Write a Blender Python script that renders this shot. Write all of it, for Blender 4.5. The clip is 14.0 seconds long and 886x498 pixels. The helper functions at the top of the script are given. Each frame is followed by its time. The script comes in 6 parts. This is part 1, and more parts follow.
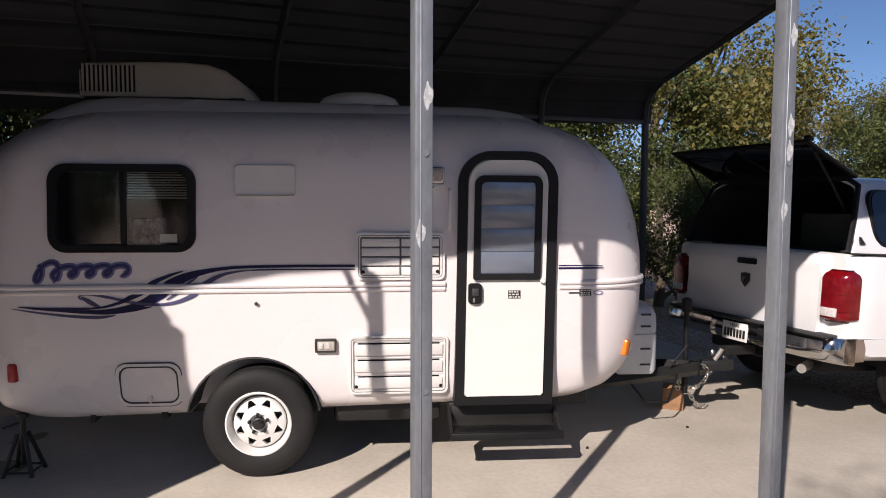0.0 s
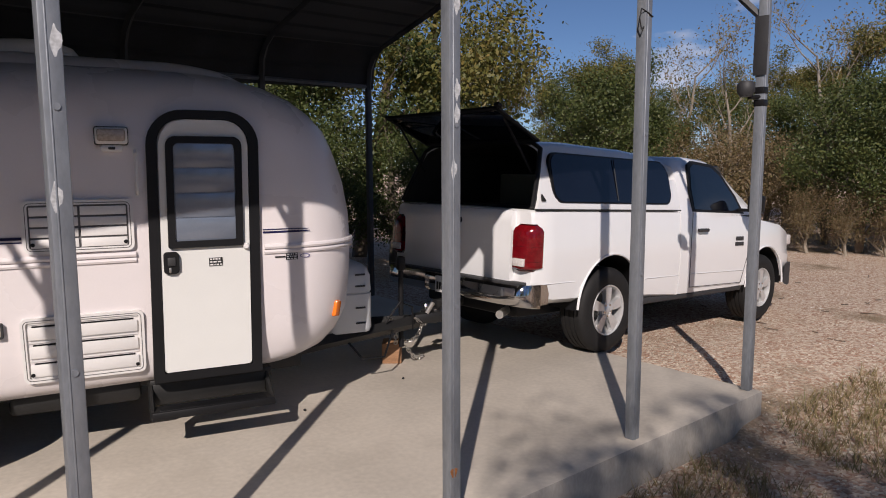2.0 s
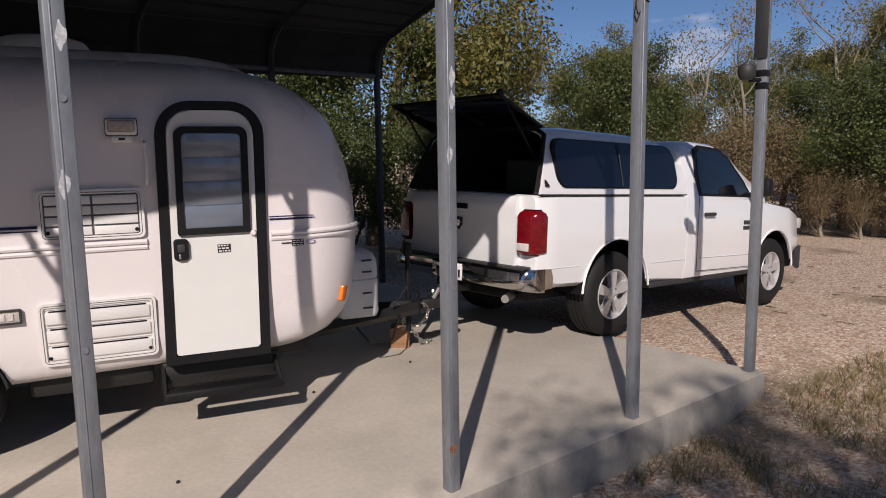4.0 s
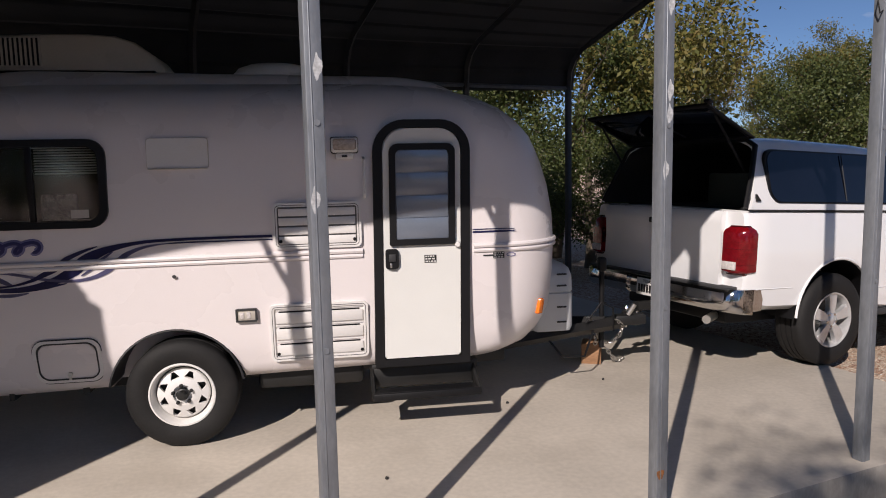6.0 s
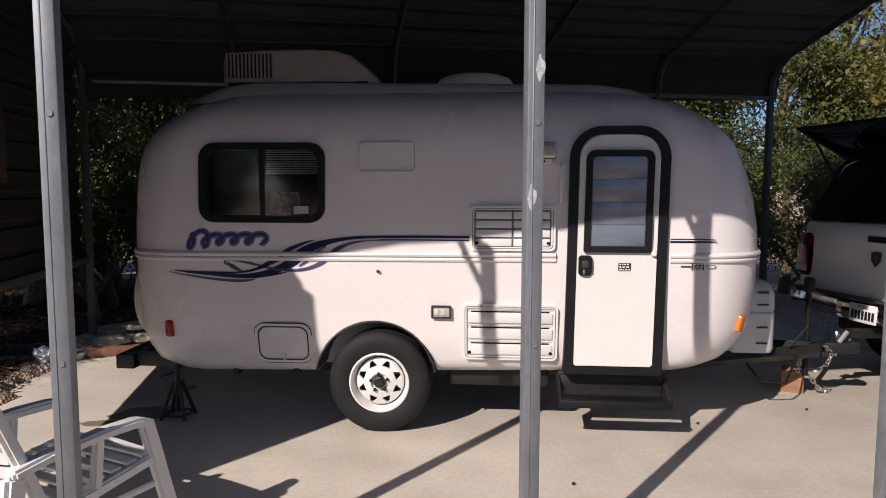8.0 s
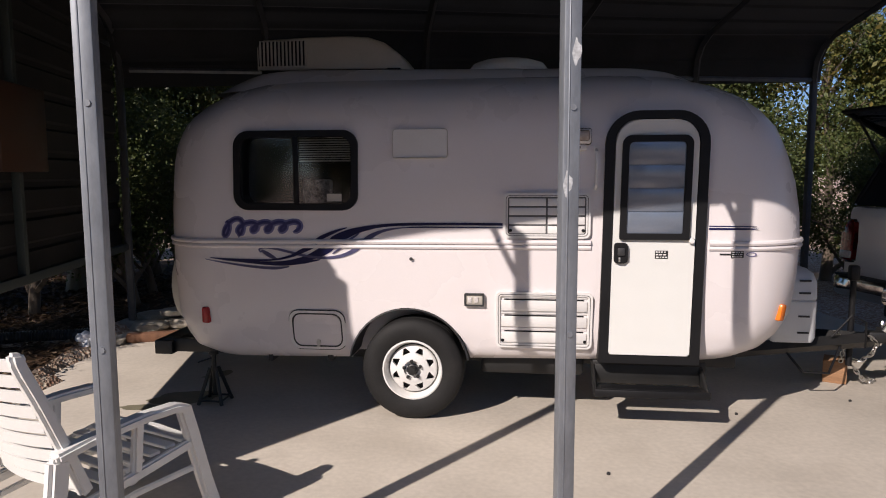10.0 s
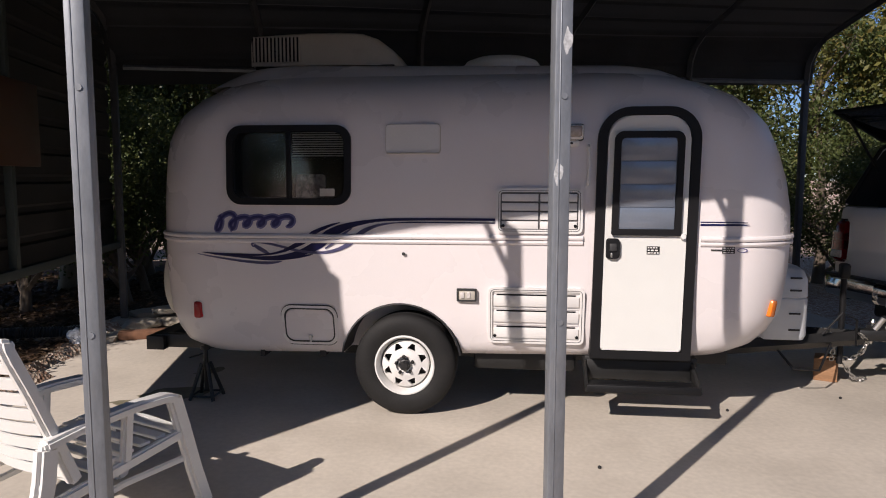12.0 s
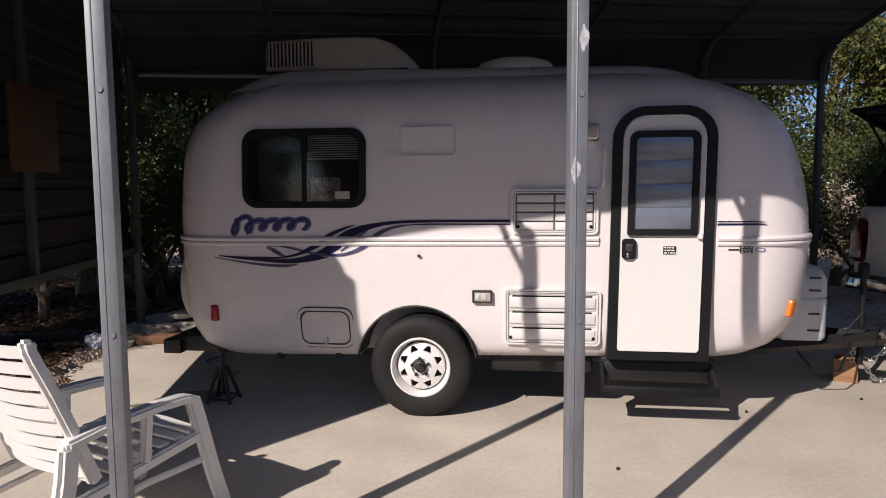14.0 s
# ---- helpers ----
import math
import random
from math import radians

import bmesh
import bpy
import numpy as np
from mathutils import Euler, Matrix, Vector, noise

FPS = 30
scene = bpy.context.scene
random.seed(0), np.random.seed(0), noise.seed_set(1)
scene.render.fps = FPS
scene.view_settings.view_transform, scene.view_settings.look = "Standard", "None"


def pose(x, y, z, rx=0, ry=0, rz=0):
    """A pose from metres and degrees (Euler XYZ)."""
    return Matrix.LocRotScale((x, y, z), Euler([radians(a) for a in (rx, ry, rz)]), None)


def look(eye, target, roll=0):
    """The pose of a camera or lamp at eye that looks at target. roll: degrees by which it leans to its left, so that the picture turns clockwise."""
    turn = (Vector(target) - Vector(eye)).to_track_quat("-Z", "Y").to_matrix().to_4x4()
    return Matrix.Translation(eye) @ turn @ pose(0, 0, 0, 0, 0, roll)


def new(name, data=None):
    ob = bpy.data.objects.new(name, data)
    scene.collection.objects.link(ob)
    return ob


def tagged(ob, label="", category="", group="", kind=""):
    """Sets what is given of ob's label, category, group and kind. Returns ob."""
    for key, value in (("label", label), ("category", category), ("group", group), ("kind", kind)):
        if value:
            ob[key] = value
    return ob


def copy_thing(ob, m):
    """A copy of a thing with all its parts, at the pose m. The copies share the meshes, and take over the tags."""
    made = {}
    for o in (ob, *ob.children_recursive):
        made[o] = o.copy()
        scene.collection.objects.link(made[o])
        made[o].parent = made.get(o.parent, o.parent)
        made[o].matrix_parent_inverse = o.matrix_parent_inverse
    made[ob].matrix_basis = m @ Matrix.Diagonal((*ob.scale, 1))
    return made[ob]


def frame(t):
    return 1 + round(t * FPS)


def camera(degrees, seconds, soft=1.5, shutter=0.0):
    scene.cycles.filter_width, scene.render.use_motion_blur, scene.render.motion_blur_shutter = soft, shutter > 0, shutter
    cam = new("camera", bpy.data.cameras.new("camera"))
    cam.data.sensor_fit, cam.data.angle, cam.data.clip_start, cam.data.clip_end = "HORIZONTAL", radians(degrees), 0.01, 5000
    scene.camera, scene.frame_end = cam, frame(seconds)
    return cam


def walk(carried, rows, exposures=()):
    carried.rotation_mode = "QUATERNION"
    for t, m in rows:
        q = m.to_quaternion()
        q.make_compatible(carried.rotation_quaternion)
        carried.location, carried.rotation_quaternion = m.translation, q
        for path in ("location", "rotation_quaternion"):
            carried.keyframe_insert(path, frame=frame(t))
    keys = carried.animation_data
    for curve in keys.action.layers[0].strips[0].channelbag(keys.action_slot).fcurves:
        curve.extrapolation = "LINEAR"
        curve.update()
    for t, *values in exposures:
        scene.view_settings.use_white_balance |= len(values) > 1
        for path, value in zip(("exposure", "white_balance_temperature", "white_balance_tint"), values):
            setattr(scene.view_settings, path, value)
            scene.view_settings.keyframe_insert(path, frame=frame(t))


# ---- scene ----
cam = camera(65.5, 14.0, soft=1.0)

PATH = [
    (0, (0.784, -4.277, 1.735), (0.953, -2.289, 1.595), 0.2),
    (0.5, (0.828, -4.273, 1.724), (1.237, -2.323, 1.552), -0.1),
    (1, (0.871, -4.289, 1.727), (1.473, -2.394, 1.511), 0.8),
    (1.5, (0.952, -4.304, 1.721), (1.67, -2.452, 1.482), -0.8),
    (2, (1.084, -4.322, 1.71), (1.93, -2.525, 1.473), -0.2),
    (2.2, (1.082, -4.268, 1.727), (1.975, -2.496, 1.476), 0.4),
    (4.3, (1.15, -4.461, 1.692), (1.893, -2.625, 1.416), -1.7),
    (4.5, (1.16, -4.449, 1.695), (1.777, -2.566, 1.421), -0.9),
    (5, (1.135, -4.425, 1.695), (1.613, -2.503, 1.42), -1.1),
    (5.5, (1.061, -4.428, 1.711), (1.499, -2.491, 1.47), -2.3),
    (6, (0.958, -4.428, 1.72), (1.28, -2.467, 1.492), -1.2),
    (6.5, (0.876, -4.429, 1.738), (1.003, -2.446, 1.508), 0.1),
    (7, (0.86, -4.44, 1.664), (0.79, -2.451, 1.471), 1.1),
    (7.5, (0.818, -4.464, 1.644), (0.688, -2.476, 1.463), 0.4),
    (8, (0.779, -4.483, 1.658), (0.624, -2.497, 1.478), 0.1),
    (8.5, (0.774, -4.491, 1.673), (0.584, -2.509, 1.483), 0.3),
    (11, (0.768, -4.441, 1.633), (0.505, -2.471, 1.409), -0.3),
    (11.5, (0.777, -4.459, 1.612), (0.517, -2.488, 1.395), 0.1),
    (12, (0.785, -4.47, 1.597), (0.553, -2.494, 1.393), 0.1),
    (12.5, (0.789, -4.457, 1.643), (0.537, -2.485, 1.425), -0.0),
    (13, (0.767, -4.476, 1.617), (0.514, -2.502, 1.412), -0.4),
    (13.5, (0.76, -4.473, 1.62), (0.492, -2.502, 1.411), -0.3),
    (14, (0.765, -4.474, 1.57), (0.498, -2.501, 1.383), -0.4),
]
walk(cam, [(t, look(eye, target, roll)) for t, eye, target, roll in PATH], [(0.0, 0.38, 6500, 17), (0.5, 0.2, 6500, 17), (1.0, 0.08, 6500, 17), (2.0, -0.05, 6500, 17), (5.0, -0.05, 6500, 17), (7.5, 0.19, 6500, 17), (14.0, 0.2, 6500, 17)])

# ---- world and light ----
SUN_AZ, SUN_EL = 57.2, 34.4   # shadows run towards SUN_AZ, counted from +x towards +y
world = bpy.data.worlds.new("world")
scene.world = world
world.use_nodes = True
wn, wl = world.node_tree.nodes, world.node_tree.links
wn.clear()
sky = wn.new("ShaderNodeTexSky")
sky.sky_type, sky.sun_disc = "NISHITA", False
sky.sun_elevation = radians(SUN_EL)
sky.sun_rotation = radians(90 - (SUN_AZ + 180))
sky.air_density, sky.dust_density, sky.ozone_density, sky.altitude = 0.9, 0.0, 6.0, 1500
tc = wn.new("ShaderNodeTexCoord")
mp = wn.new("ShaderNodeMapping")
mp.inputs["Scale"].default_value = (3.0, 3.0, 7.5)
nz = wn.new("ShaderNodeTexNoise")
nz.inputs["Scale"].default_value, nz.inputs["Detail"].default_value = 1.6, 7.0
cr = wn.new("ShaderNodeValToRGB")
cr.color_ramp.elements[0].position, cr.color_ramp.elements[1].position = 0.61, 0.76
mx = wn.new("ShaderNodeMixRGB")
mx.inputs[2].default_value = (11.0, 10.8, 10.8, 1)
bg = wn.new("ShaderNodeBackground")
bg.inputs["Strength"].default_value = 0.066
wo = wn.new("ShaderNodeOutputWorld")
wl.new(tc.outputs["Generated"], mp.inputs["Vector"])
wl.new(mp.outputs[0], nz.inputs["Vector"])
wl.new(nz.outputs["Fac"], cr.inputs[0])
wl.new(cr.outputs[0], mx.inputs[0])
wl.new(sky.outputs[0], mx.inputs[1])
wl.new(mx.outputs[0], bg.inputs["Color"])
wl.new(bg.outputs[0], wo.inputs[0])
sun_data = bpy.data.lights.new("sun", "SUN")
sun_data.energy, sun_data.angle, sun_data.color = 4.55, radians(0.55), (1.0, 0.93, 0.84)
sun = new("sun", sun_data)
ca, sa, ce, se = math.cos(radians(SUN_AZ)), math.sin(radians(SUN_AZ)), math.cos(radians(SUN_EL)), math.sin(radians(SUN_EL))
sun.matrix_world = look((-8 * ca, -8 * sa, 12), (-8 * ca + ca * ce, -8 * sa + sa * ce, 12 - se))


# ---- materials ----
def mat(name, base, rough=0.5, metal=0.0, var=0.12, scale=6.0, fine=90.0, bump=0.1, dirt=None, dirt_amt=0.0, coat=0.0, spec=0.5, stretch=(1, 1, 1), rnd=0.0, trans=0.0, dist=0.004):
    m = bpy.data.materials.new(name)
    m.use_nodes = True
    n, l = m.node_tree.nodes, m.node_tree.links
    b = n["Principled BSDF"]
    b.inputs["Metallic"].default_value = metal
    b.inputs["Coat Weight"].default_value = coat
    b.inputs["Coat Roughness"].default_value = 0.08
    b.inputs["Specular IOR Level"].default_value = spec
    b.inputs["Transmission Weight"].default_value = trans
    co = n.new("ShaderNodeTexCoord")
    ma = n.new("ShaderNodeMapping")
    ma.inputs["Scale"].default_value = stretch
    l.new(co.outputs["Object"], ma.inputs["Vector"])
    n1 = n.new("ShaderNodeTexNoise")
    n1.inputs["Scale"].default_value, n1.inputs["Detail"].default_value = scale, 5.0
    n2 = n.new("ShaderNodeTexNoise")
    n2.inputs["Scale"].default_value, n2.inputs["Detail"].default_value = fine, 3.0
    l.new(ma.outputs[0], n1.inputs["Vector"])
    l.new(ma.outputs[0], n2.inputs["Vector"])
    add = n.new("ShaderNodeMath")
    add.operation = "MULTIPLY_ADD"
    add.inputs[1].default_value = 0.6
    l.new(n1.outputs["Fac"], add.inputs[0])
    hlf = n.new("ShaderNodeMath")
    hlf.operation = "MULTIPLY"
    hlf.inputs[1].default_value = 0.4
    l.new(n2.outputs["Fac"], hlf.inputs[0])
    l.new(hlf.outputs[0], add.inputs[2])
    ramp = n.new("ShaderNodeValToRGB")
    lo = [max(0.0, c * (1 - var)) for c in base]
    hi = [min(1.0, c * (1 + var)) for c in base]
    ramp.color_ramp.elements[0].position, ramp.color_ramp.elements[0].color = 0.3, (*lo, 1)
    ramp.color_ramp.elements[1].position, ramp.color_ramp.elements[1].color = 0.7, (*hi, 1)
    l.new(add.outputs[0], ramp.inputs[0])
    col = ramp.outputs[0]
    if dirt:
        n3 = n.new("ShaderNodeTexNoise")
        n3.inputs["Scale"].default_value, n3.inputs["Detail"].default_value = scale * 0.55, 8.0
        n3.inputs["Roughness"].default_value = 0.7
        l.new(ma.outputs[0], n3.inputs["Vector"])
        r3 = n.new("ShaderNodeMapRange")
        r3.inputs["From Min"].default_value, r3.inputs["From Max"].default_value = 0.5, 0.75
        r3.inputs["To Max"].default_value = dirt_amt
        l.new(n3.outputs["Fac"], r3.inputs["Value"])
        mm = n.new("ShaderNodeMixRGB")
        mm.inputs[2].default_value = (*dirt, 1)
        l.new(r3.outputs[0], mm.inputs[0])
        l.new(col, mm.inputs[1])
        col = mm.outputs[0]
    if rnd:
        oi = n.new("ShaderNodeObjectInfo")
        hs = n.new("ShaderNodeHueSaturation")
        mr = n.new("ShaderNodeMapRange")
        mr.inputs["To Min"].default_value, mr.inputs["To Max"].default_value = 1 - rnd, 1 + rnd
        l.new(oi.outputs["Random"], mr.inputs["Value"])
        l.new(mr.outputs[0], hs.inputs["Value"])
        l.new(col, hs.inputs["Color"])
        col = hs.outputs[0]
    l.new(col, b.inputs["Base Color"])
    rr = n.new("ShaderNodeMapRange")
    rr.inputs["To Min"].default_value, rr.inputs["To Max"].default_value = max(0.02, rough - 0.08), min(1.0, rough + 0.08)
    l.new(n1.outputs["Fac"], rr.inputs["Value"])
    l.new(rr.outputs[0], b.inputs["Roughness"])
    if bump:
        bp = n.new("ShaderNodeBump")
        bp.inputs["Strength"].default_value, bp.inputs["Distance"].default_value = bump, dist
        l.new(add.outputs[0], bp.inputs["Height"])
        l.new(bp.outputs[0], b.inputs["Normal"])
    return m


def leaf_mat(name, a, b_, c):
    m = bpy.data.materials.new(name)
    m.use_nodes = True
    n, l = m.node_tree.nodes, m.node_tree.links
    b = n["Principled BSDF"]
    g = n.new("ShaderNodeNewGeometry")
    r = n.new("ShaderNodeValToRGB")
    r.color_ramp.elements[0].color = (*a, 1)
    r.color_ramp.elements[1].color = (*c, 1)
    e = r.color_ramp.elements.new(0.6)
    e.color = (*b_, 1)
    l.new(g.outputs["Random Per Island"], r.inputs[0])
    l.new(r.outputs[0], b.inputs["Base Color"])
    b.inputs["Roughness"].default_value = 0.55
    t = n.new("ShaderNodeBsdfTranslucent")
    l.new(r.outputs[0], t.inputs["Color"])
    ms = n.new("ShaderNodeMixShader")
    ms.inputs[0].default_value = 0.3
    l.new(b.outputs[0], ms.inputs[1])
    l.new(t.outputs[0], ms.inputs[2])
    l.new(ms.outputs[0], n["Material Output"].inputs["Surface"])
    return m


M_GEL = mat("white gelcoat", (0.755, 0.705, 0.70), 0.28, var=0.02, scale=1.5, bump=0.03, coat=0.25, dirt=(0.55, 0.5, 0.46), dirt_amt=0.12)
M_WPLAST = mat("white plastic trim", (0.74, 0.72, 0.70), 0.45, var=0.04, bump=0.03)
# Grey that stands for the shade between the upper vent's louvres.
M_SHADE = mat("grey shade behind louvres", (0.13, 0.125, 0.125), 0.6, var=0.1, bump=0.03)
M_BEIGE = mat("aged cream plastic", (0.52, 0.48, 0.42), 0.5, var=0.06, dirt=(0.3, 0.27, 0.22), dirt_amt=0.4, bump=0.05)
M_DOOR = mat("white door skin", (0.70, 0.70, 0.67), 0.38, var=0.02, bump=0.02)
M_BLACK = mat("black rubber trim", (0.007, 0.007, 0.008), 0.5, var=0.2, bump=0.05, spec=0.3)
M_TYRE = mat("tyre rubber", (0.013, 0.0125, 0.0125), 0.7, var=0.25, scale=10, bump=0.2, dirt=(0.03, 0.026, 0.023), dirt_amt=0.3, spec=0.3)
M_WRIM = mat("white painted steel wheel", (0.72, 0.71, 0.69), 0.4, var=0.05, dirt=(0.35, 0.28, 0.2), dirt_amt=0.25)
M_STEEL = mat("black painted steel", (0.010, 0.010, 0.010), 0.5, var=0.3, dirt=(0.03, 0.022, 0.018), dirt_amt=0.2, bump=0.1)
M_GALV = mat("galvanised steel", (0.225, 0.243, 0.268), 0.5, 0.38, var=0.22, scale=14, fine=60, bump=0.06, dirt=(0.34, 0.35, 0.36), dirt_amt=0.55, stretch=(1, 1, 0.35))
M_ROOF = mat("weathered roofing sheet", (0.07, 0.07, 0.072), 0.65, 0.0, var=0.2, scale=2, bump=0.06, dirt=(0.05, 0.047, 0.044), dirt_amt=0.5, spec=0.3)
# The same tube as M_GALV, coloured darker for the shade under the roof.
M_GALV_SHADED = mat("shaded galvanised tube", (0.085, 0.085, 0.09), 0.6, 0.2, var=0.25, bump=0.05)
M_STUD = mat("green-grey painted steel", (0.045, 0.055, 0.05), 0.6, 0.1, var=0.2, bump=0.05, dirt=(0.08, 0.085, 0.075), dirt_amt=0.4)
# Tan siding coloured near black, so the shade sits in its base colour.
M_WALLM = mat("tan siding darkened for shade", (0.028, 0.025, 0.023), 0.6, 0.1, var=0.18, scale=2, bump=0.06, dirt=(0.05, 0.042, 0.034), dirt_amt=0.5)
M_CONC = mat("trowelled concrete", (0.54, 0.485, 0.41), 0.85, var=0.15, scale=1.6, fine=28, bump=0.16, dirt=(0.40, 0.35, 0.29), dirt_amt=0.7, spec=0.25)
M_CONC2 = mat("cast concrete edge", (0.36, 0.33, 0.29), 0.9, var=0.22, scale=4, fine=50, bump=0.35, dirt=(0.13, 0.12, 0.10), dirt_amt=0.7, stretch=(1, 1, 0.5))
M_TRUCK = mat("white truck paint", (0.80, 0.80, 0.80), 0.22, var=0.015, scale=1, bump=0.0, coat=0.8, dirt=(0.62, 0.57, 0.5), dirt_amt=0.10)
M_TINT = mat("dark tinted glass", (0.004, 0.005, 0.009), 0.03, var=0.2, bump=0.0, spec=0.9)
M_DPLAST = mat("dark grey plastic", (0.03, 0.03, 0.032), 0.6, var=0.2, bump=0.08)
M_CHROME = mat("chrome", (0.62, 0.61, 0.60), 0.09, 1.0, var=0.05, bump=0.0)
M_ALLOY = mat("alloy wheel", (0.70, 0.70, 0.70), 0.34, 0.6, var=0.08, bump=0.02, dirt=(0.2, 0.17, 0.14), dirt_amt=0.3)
M_RED = mat("red lens", (0.15, 0.003, 0.006), 0.12, var=0.35, scale=25, bump=0.15, coat=0.6)
M_MARK = mat("red marker lens", (0.36, 0.008, 0.01), 0.2, var=0.2, scale=25, bump=0.1)
M_REDD = mat("dark red lens", (0.05, 0.003, 0.004), 0.12, var=0.3, scale=25, bump=0.1, coat=0.6)
M_CLEAR = mat("clear lens", (0.62, 0.58, 0.56), 0.15, var=0.3, scale=60, bump=0.3, coat=0.5)
M_AMBER = mat("amber lens", (0.85, 0.20, 0.02), 0.2, var=0.15, scale=30, bump=0.1)
M_NAVY = mat("navy decal", (0.024, 0.024, 0.115), 0.35, var=0.15, bump=0.0)
M_GREYDEC = mat("grey violet decal", (0.15, 0.145, 0.28), 0.35, var=0.12, bump=0.0)
M_INK = mat("black print", (0.012, 0.012, 0.012), 0.5, var=0.1, bump=0.0)
M_WOOD = mat("sawn timber", (0.30, 0.16, 0.08), 0.75, var=0.3, scale=5, fine=45, bump=0.3, stretch=(1, 1, 6))
M_PLY = mat("varnished plywood", (0.06, 0.024, 0.01), 0.5, var=0.25, scale=3, bump=0.1, stretch=(1, 1, 5))
M_CHAIN = mat("zinc chain", (0.55, 0.53, 0.50), 0.35, 0.9, var=0.2, bump=0.05)
M_CHAIR = mat("white resin", (0.76, 0.75, 0.72), 0.45, var=0.03, scale=3, bump=0.03, dirt=(0.5, 0.46, 0.4), dirt_amt=0.2)
M_ROCK = mat("limestone", (0.36, 0.32, 0.26), 0.9, var=0.3, scale=6, bump=0.5, dirt=(0.15, 0.13, 0.1), dirt_amt=0.5, rnd=0.15)
M_HOSE = mat("black corrugated hose", (0.02, 0.02, 0.022), 0.4, var=0.2)
M_BAG = mat("white plastic bag", (0.75, 0.75, 0.75), 0.4, var=0.05)
M_BARK = mat("bark", (0.13, 0.10, 0.075), 0.95, var=0.35, scale=7, bump=0.6, stretch=(1, 1, 0.3))
M_BARK2 = mat("pale bark", (0.27, 0.23, 0.18), 0.95, var=0.3, scale=7, bump=0.5, stretch=(1, 1, 0.3))
M_BLIND = mat("pale blind slat", (0.60, 0.58, 0.52), 0.5, var=0.05, bump=0.0)
M_CURT = mat("patterned grey curtain", (0.17, 0.155, 0.15), 0.9, var=0.95, scale=24, fine=60, bump=0.1)
M_FROST = mat("frosted louvre glass", (0.25, 0.29, 0.36), 0.22, 0.45, var=0.06, bump=0.02, spec=0.8)
M_TANK = mat("pale grey plastic cover", (0.52, 0.54, 0.56), 0.4, var=0.03, bump=0.03, dirt=(0.4, 0.38, 0.35), dirt_amt=0.2)
M_CANVAS = mat("grey vinyl cover", (0.55, 0.52, 0.47), 0.6, var=0.08, scale=5, bump=0.2)
M_STRAW = leaf_mat("dry grass", (0.20, 0.15, 0.07), (0.30, 0.23, 0.11), (0.11, 0.12, 0.04))
M_LITTER = leaf_mat("dead leaves", (0.05, 0.028, 0.016), (0.085, 0.05, 0.028), (0.16, 0.11, 0.065))
M_OAK = leaf_mat("oak leaves", (0.085, 0.095, 0.02), (0.16, 0.15, 0.035), (0.24, 0.18, 0.05))
M_OLIVE = leaf_mat("autumn leaves", (0.13, 0.12, 0.035), (0.21, 0.17, 0.055), (0.27, 0.16, 0.06))
M_JUN = leaf_mat("juniper sprays", (0.045, 0.065, 0.018), (0.08, 0.105, 0.026), (0.13, 0.14, 0.04))
M_BRUSH = leaf_mat("dry brush", (0.17, 0.12, 0.06), (0.24, 0.17, 0.09), (0.12, 0.11, 0.04))

# gravel and soil: broad patches of pink gravel, buff grit and dry grass soil
M_GROUND = bpy.data.materials.new("gravel and dry soil")
M_GROUND.use_nodes = True
gn, gl = M_GROUND.node_tree.nodes, M_GROUND.node_tree.links
gb = gn["Principled BSDF"]
gb.inputs["Roughness"].default_value, gb.inputs["Specular IOR Level"].default_value = 0.95, 0.2
gco = gn.new("ShaderNodeTexCoord")
gv = gn.new("ShaderNodeTexVoronoi")
gv.inputs["Scale"].default_value = 38.0
gl.new(gco.outputs["Object"], gv.inputs["Vector"])
gr = gn.new("ShaderNodeValToRGB")
for pos, c in ((0.0, (0.34, 0.19, 0.125)), (0.35, (0.51, 0.34, 0.225)), (0.7, (0.58, 0.43, 0.30)), (1.0, (0.66, 0.57, 0.45))):
    if pos in (0.0, 1.0):
        e = gr.color_ramp.elements[int(pos)]
    else:
        e = gr.color_ramp.elements.new(pos)
    e.position, e.color = pos, (*c, 1)
gs = gn.new("ShaderNodeSeparateColor")
gl.new(gv.outputs["Color"], gs.inputs[0])
gl.new(gs.outputs[0], gr.inputs[0])
gn1 = gn.new("ShaderNodeTexNoise")
gn1.inputs["Scale"].default_value, gn1.inputs["Detail"].default_value, gn1.inputs["Roughness"].default_value = 0.55, 7.0, 0.65
gl.new(gco.outputs["Object"], gn1.inputs["Vector"])
gm = gn.new("ShaderNodeMapRange")
gm.inputs["From Min"].default_value, gm.inputs["From Max"].default_value = 0.56, 0.68
gl.new(gn1.outputs["Fac"], gm.inputs["Value"])
gx = gn.new("ShaderNodeMixRGB")
gx.inputs[2].default_value = (0.24, 0.18, 0.115, 1)
gl.new(gm.outputs[0], gx.inputs[0])
gl.new(gr.outputs[0], gx.inputs[1])
gl.new(gx.outputs[0], gb.inputs["Base Color"])
gbp = gn.new("ShaderNodeBump")
gbp.inputs["Strength"].default_value, gbp.inputs["Distance"].default_value = 0.8, 0.02
gl.new(gv.outputs["Distance"], gbp.inputs["Height"])
gl.new(gbp.outputs[0], gb.inputs["Normal"])


# ---- mesh helpers ----
def finish(bm, name, material, smooth=40):
    bmesh.ops.recalc_face_normals(bm, faces=bm.faces)
    me = bpy.data.meshes.new(name)
    bm.to_mesh(me)
    bm.free()
    if material:
        me.materials.append(material)
    if smooth:
        me.polygons.foreach_set("use_smooth", [True] * len(me.polygons))
        me.set_sharp_from_angle(angle=radians(smooth))
    return me


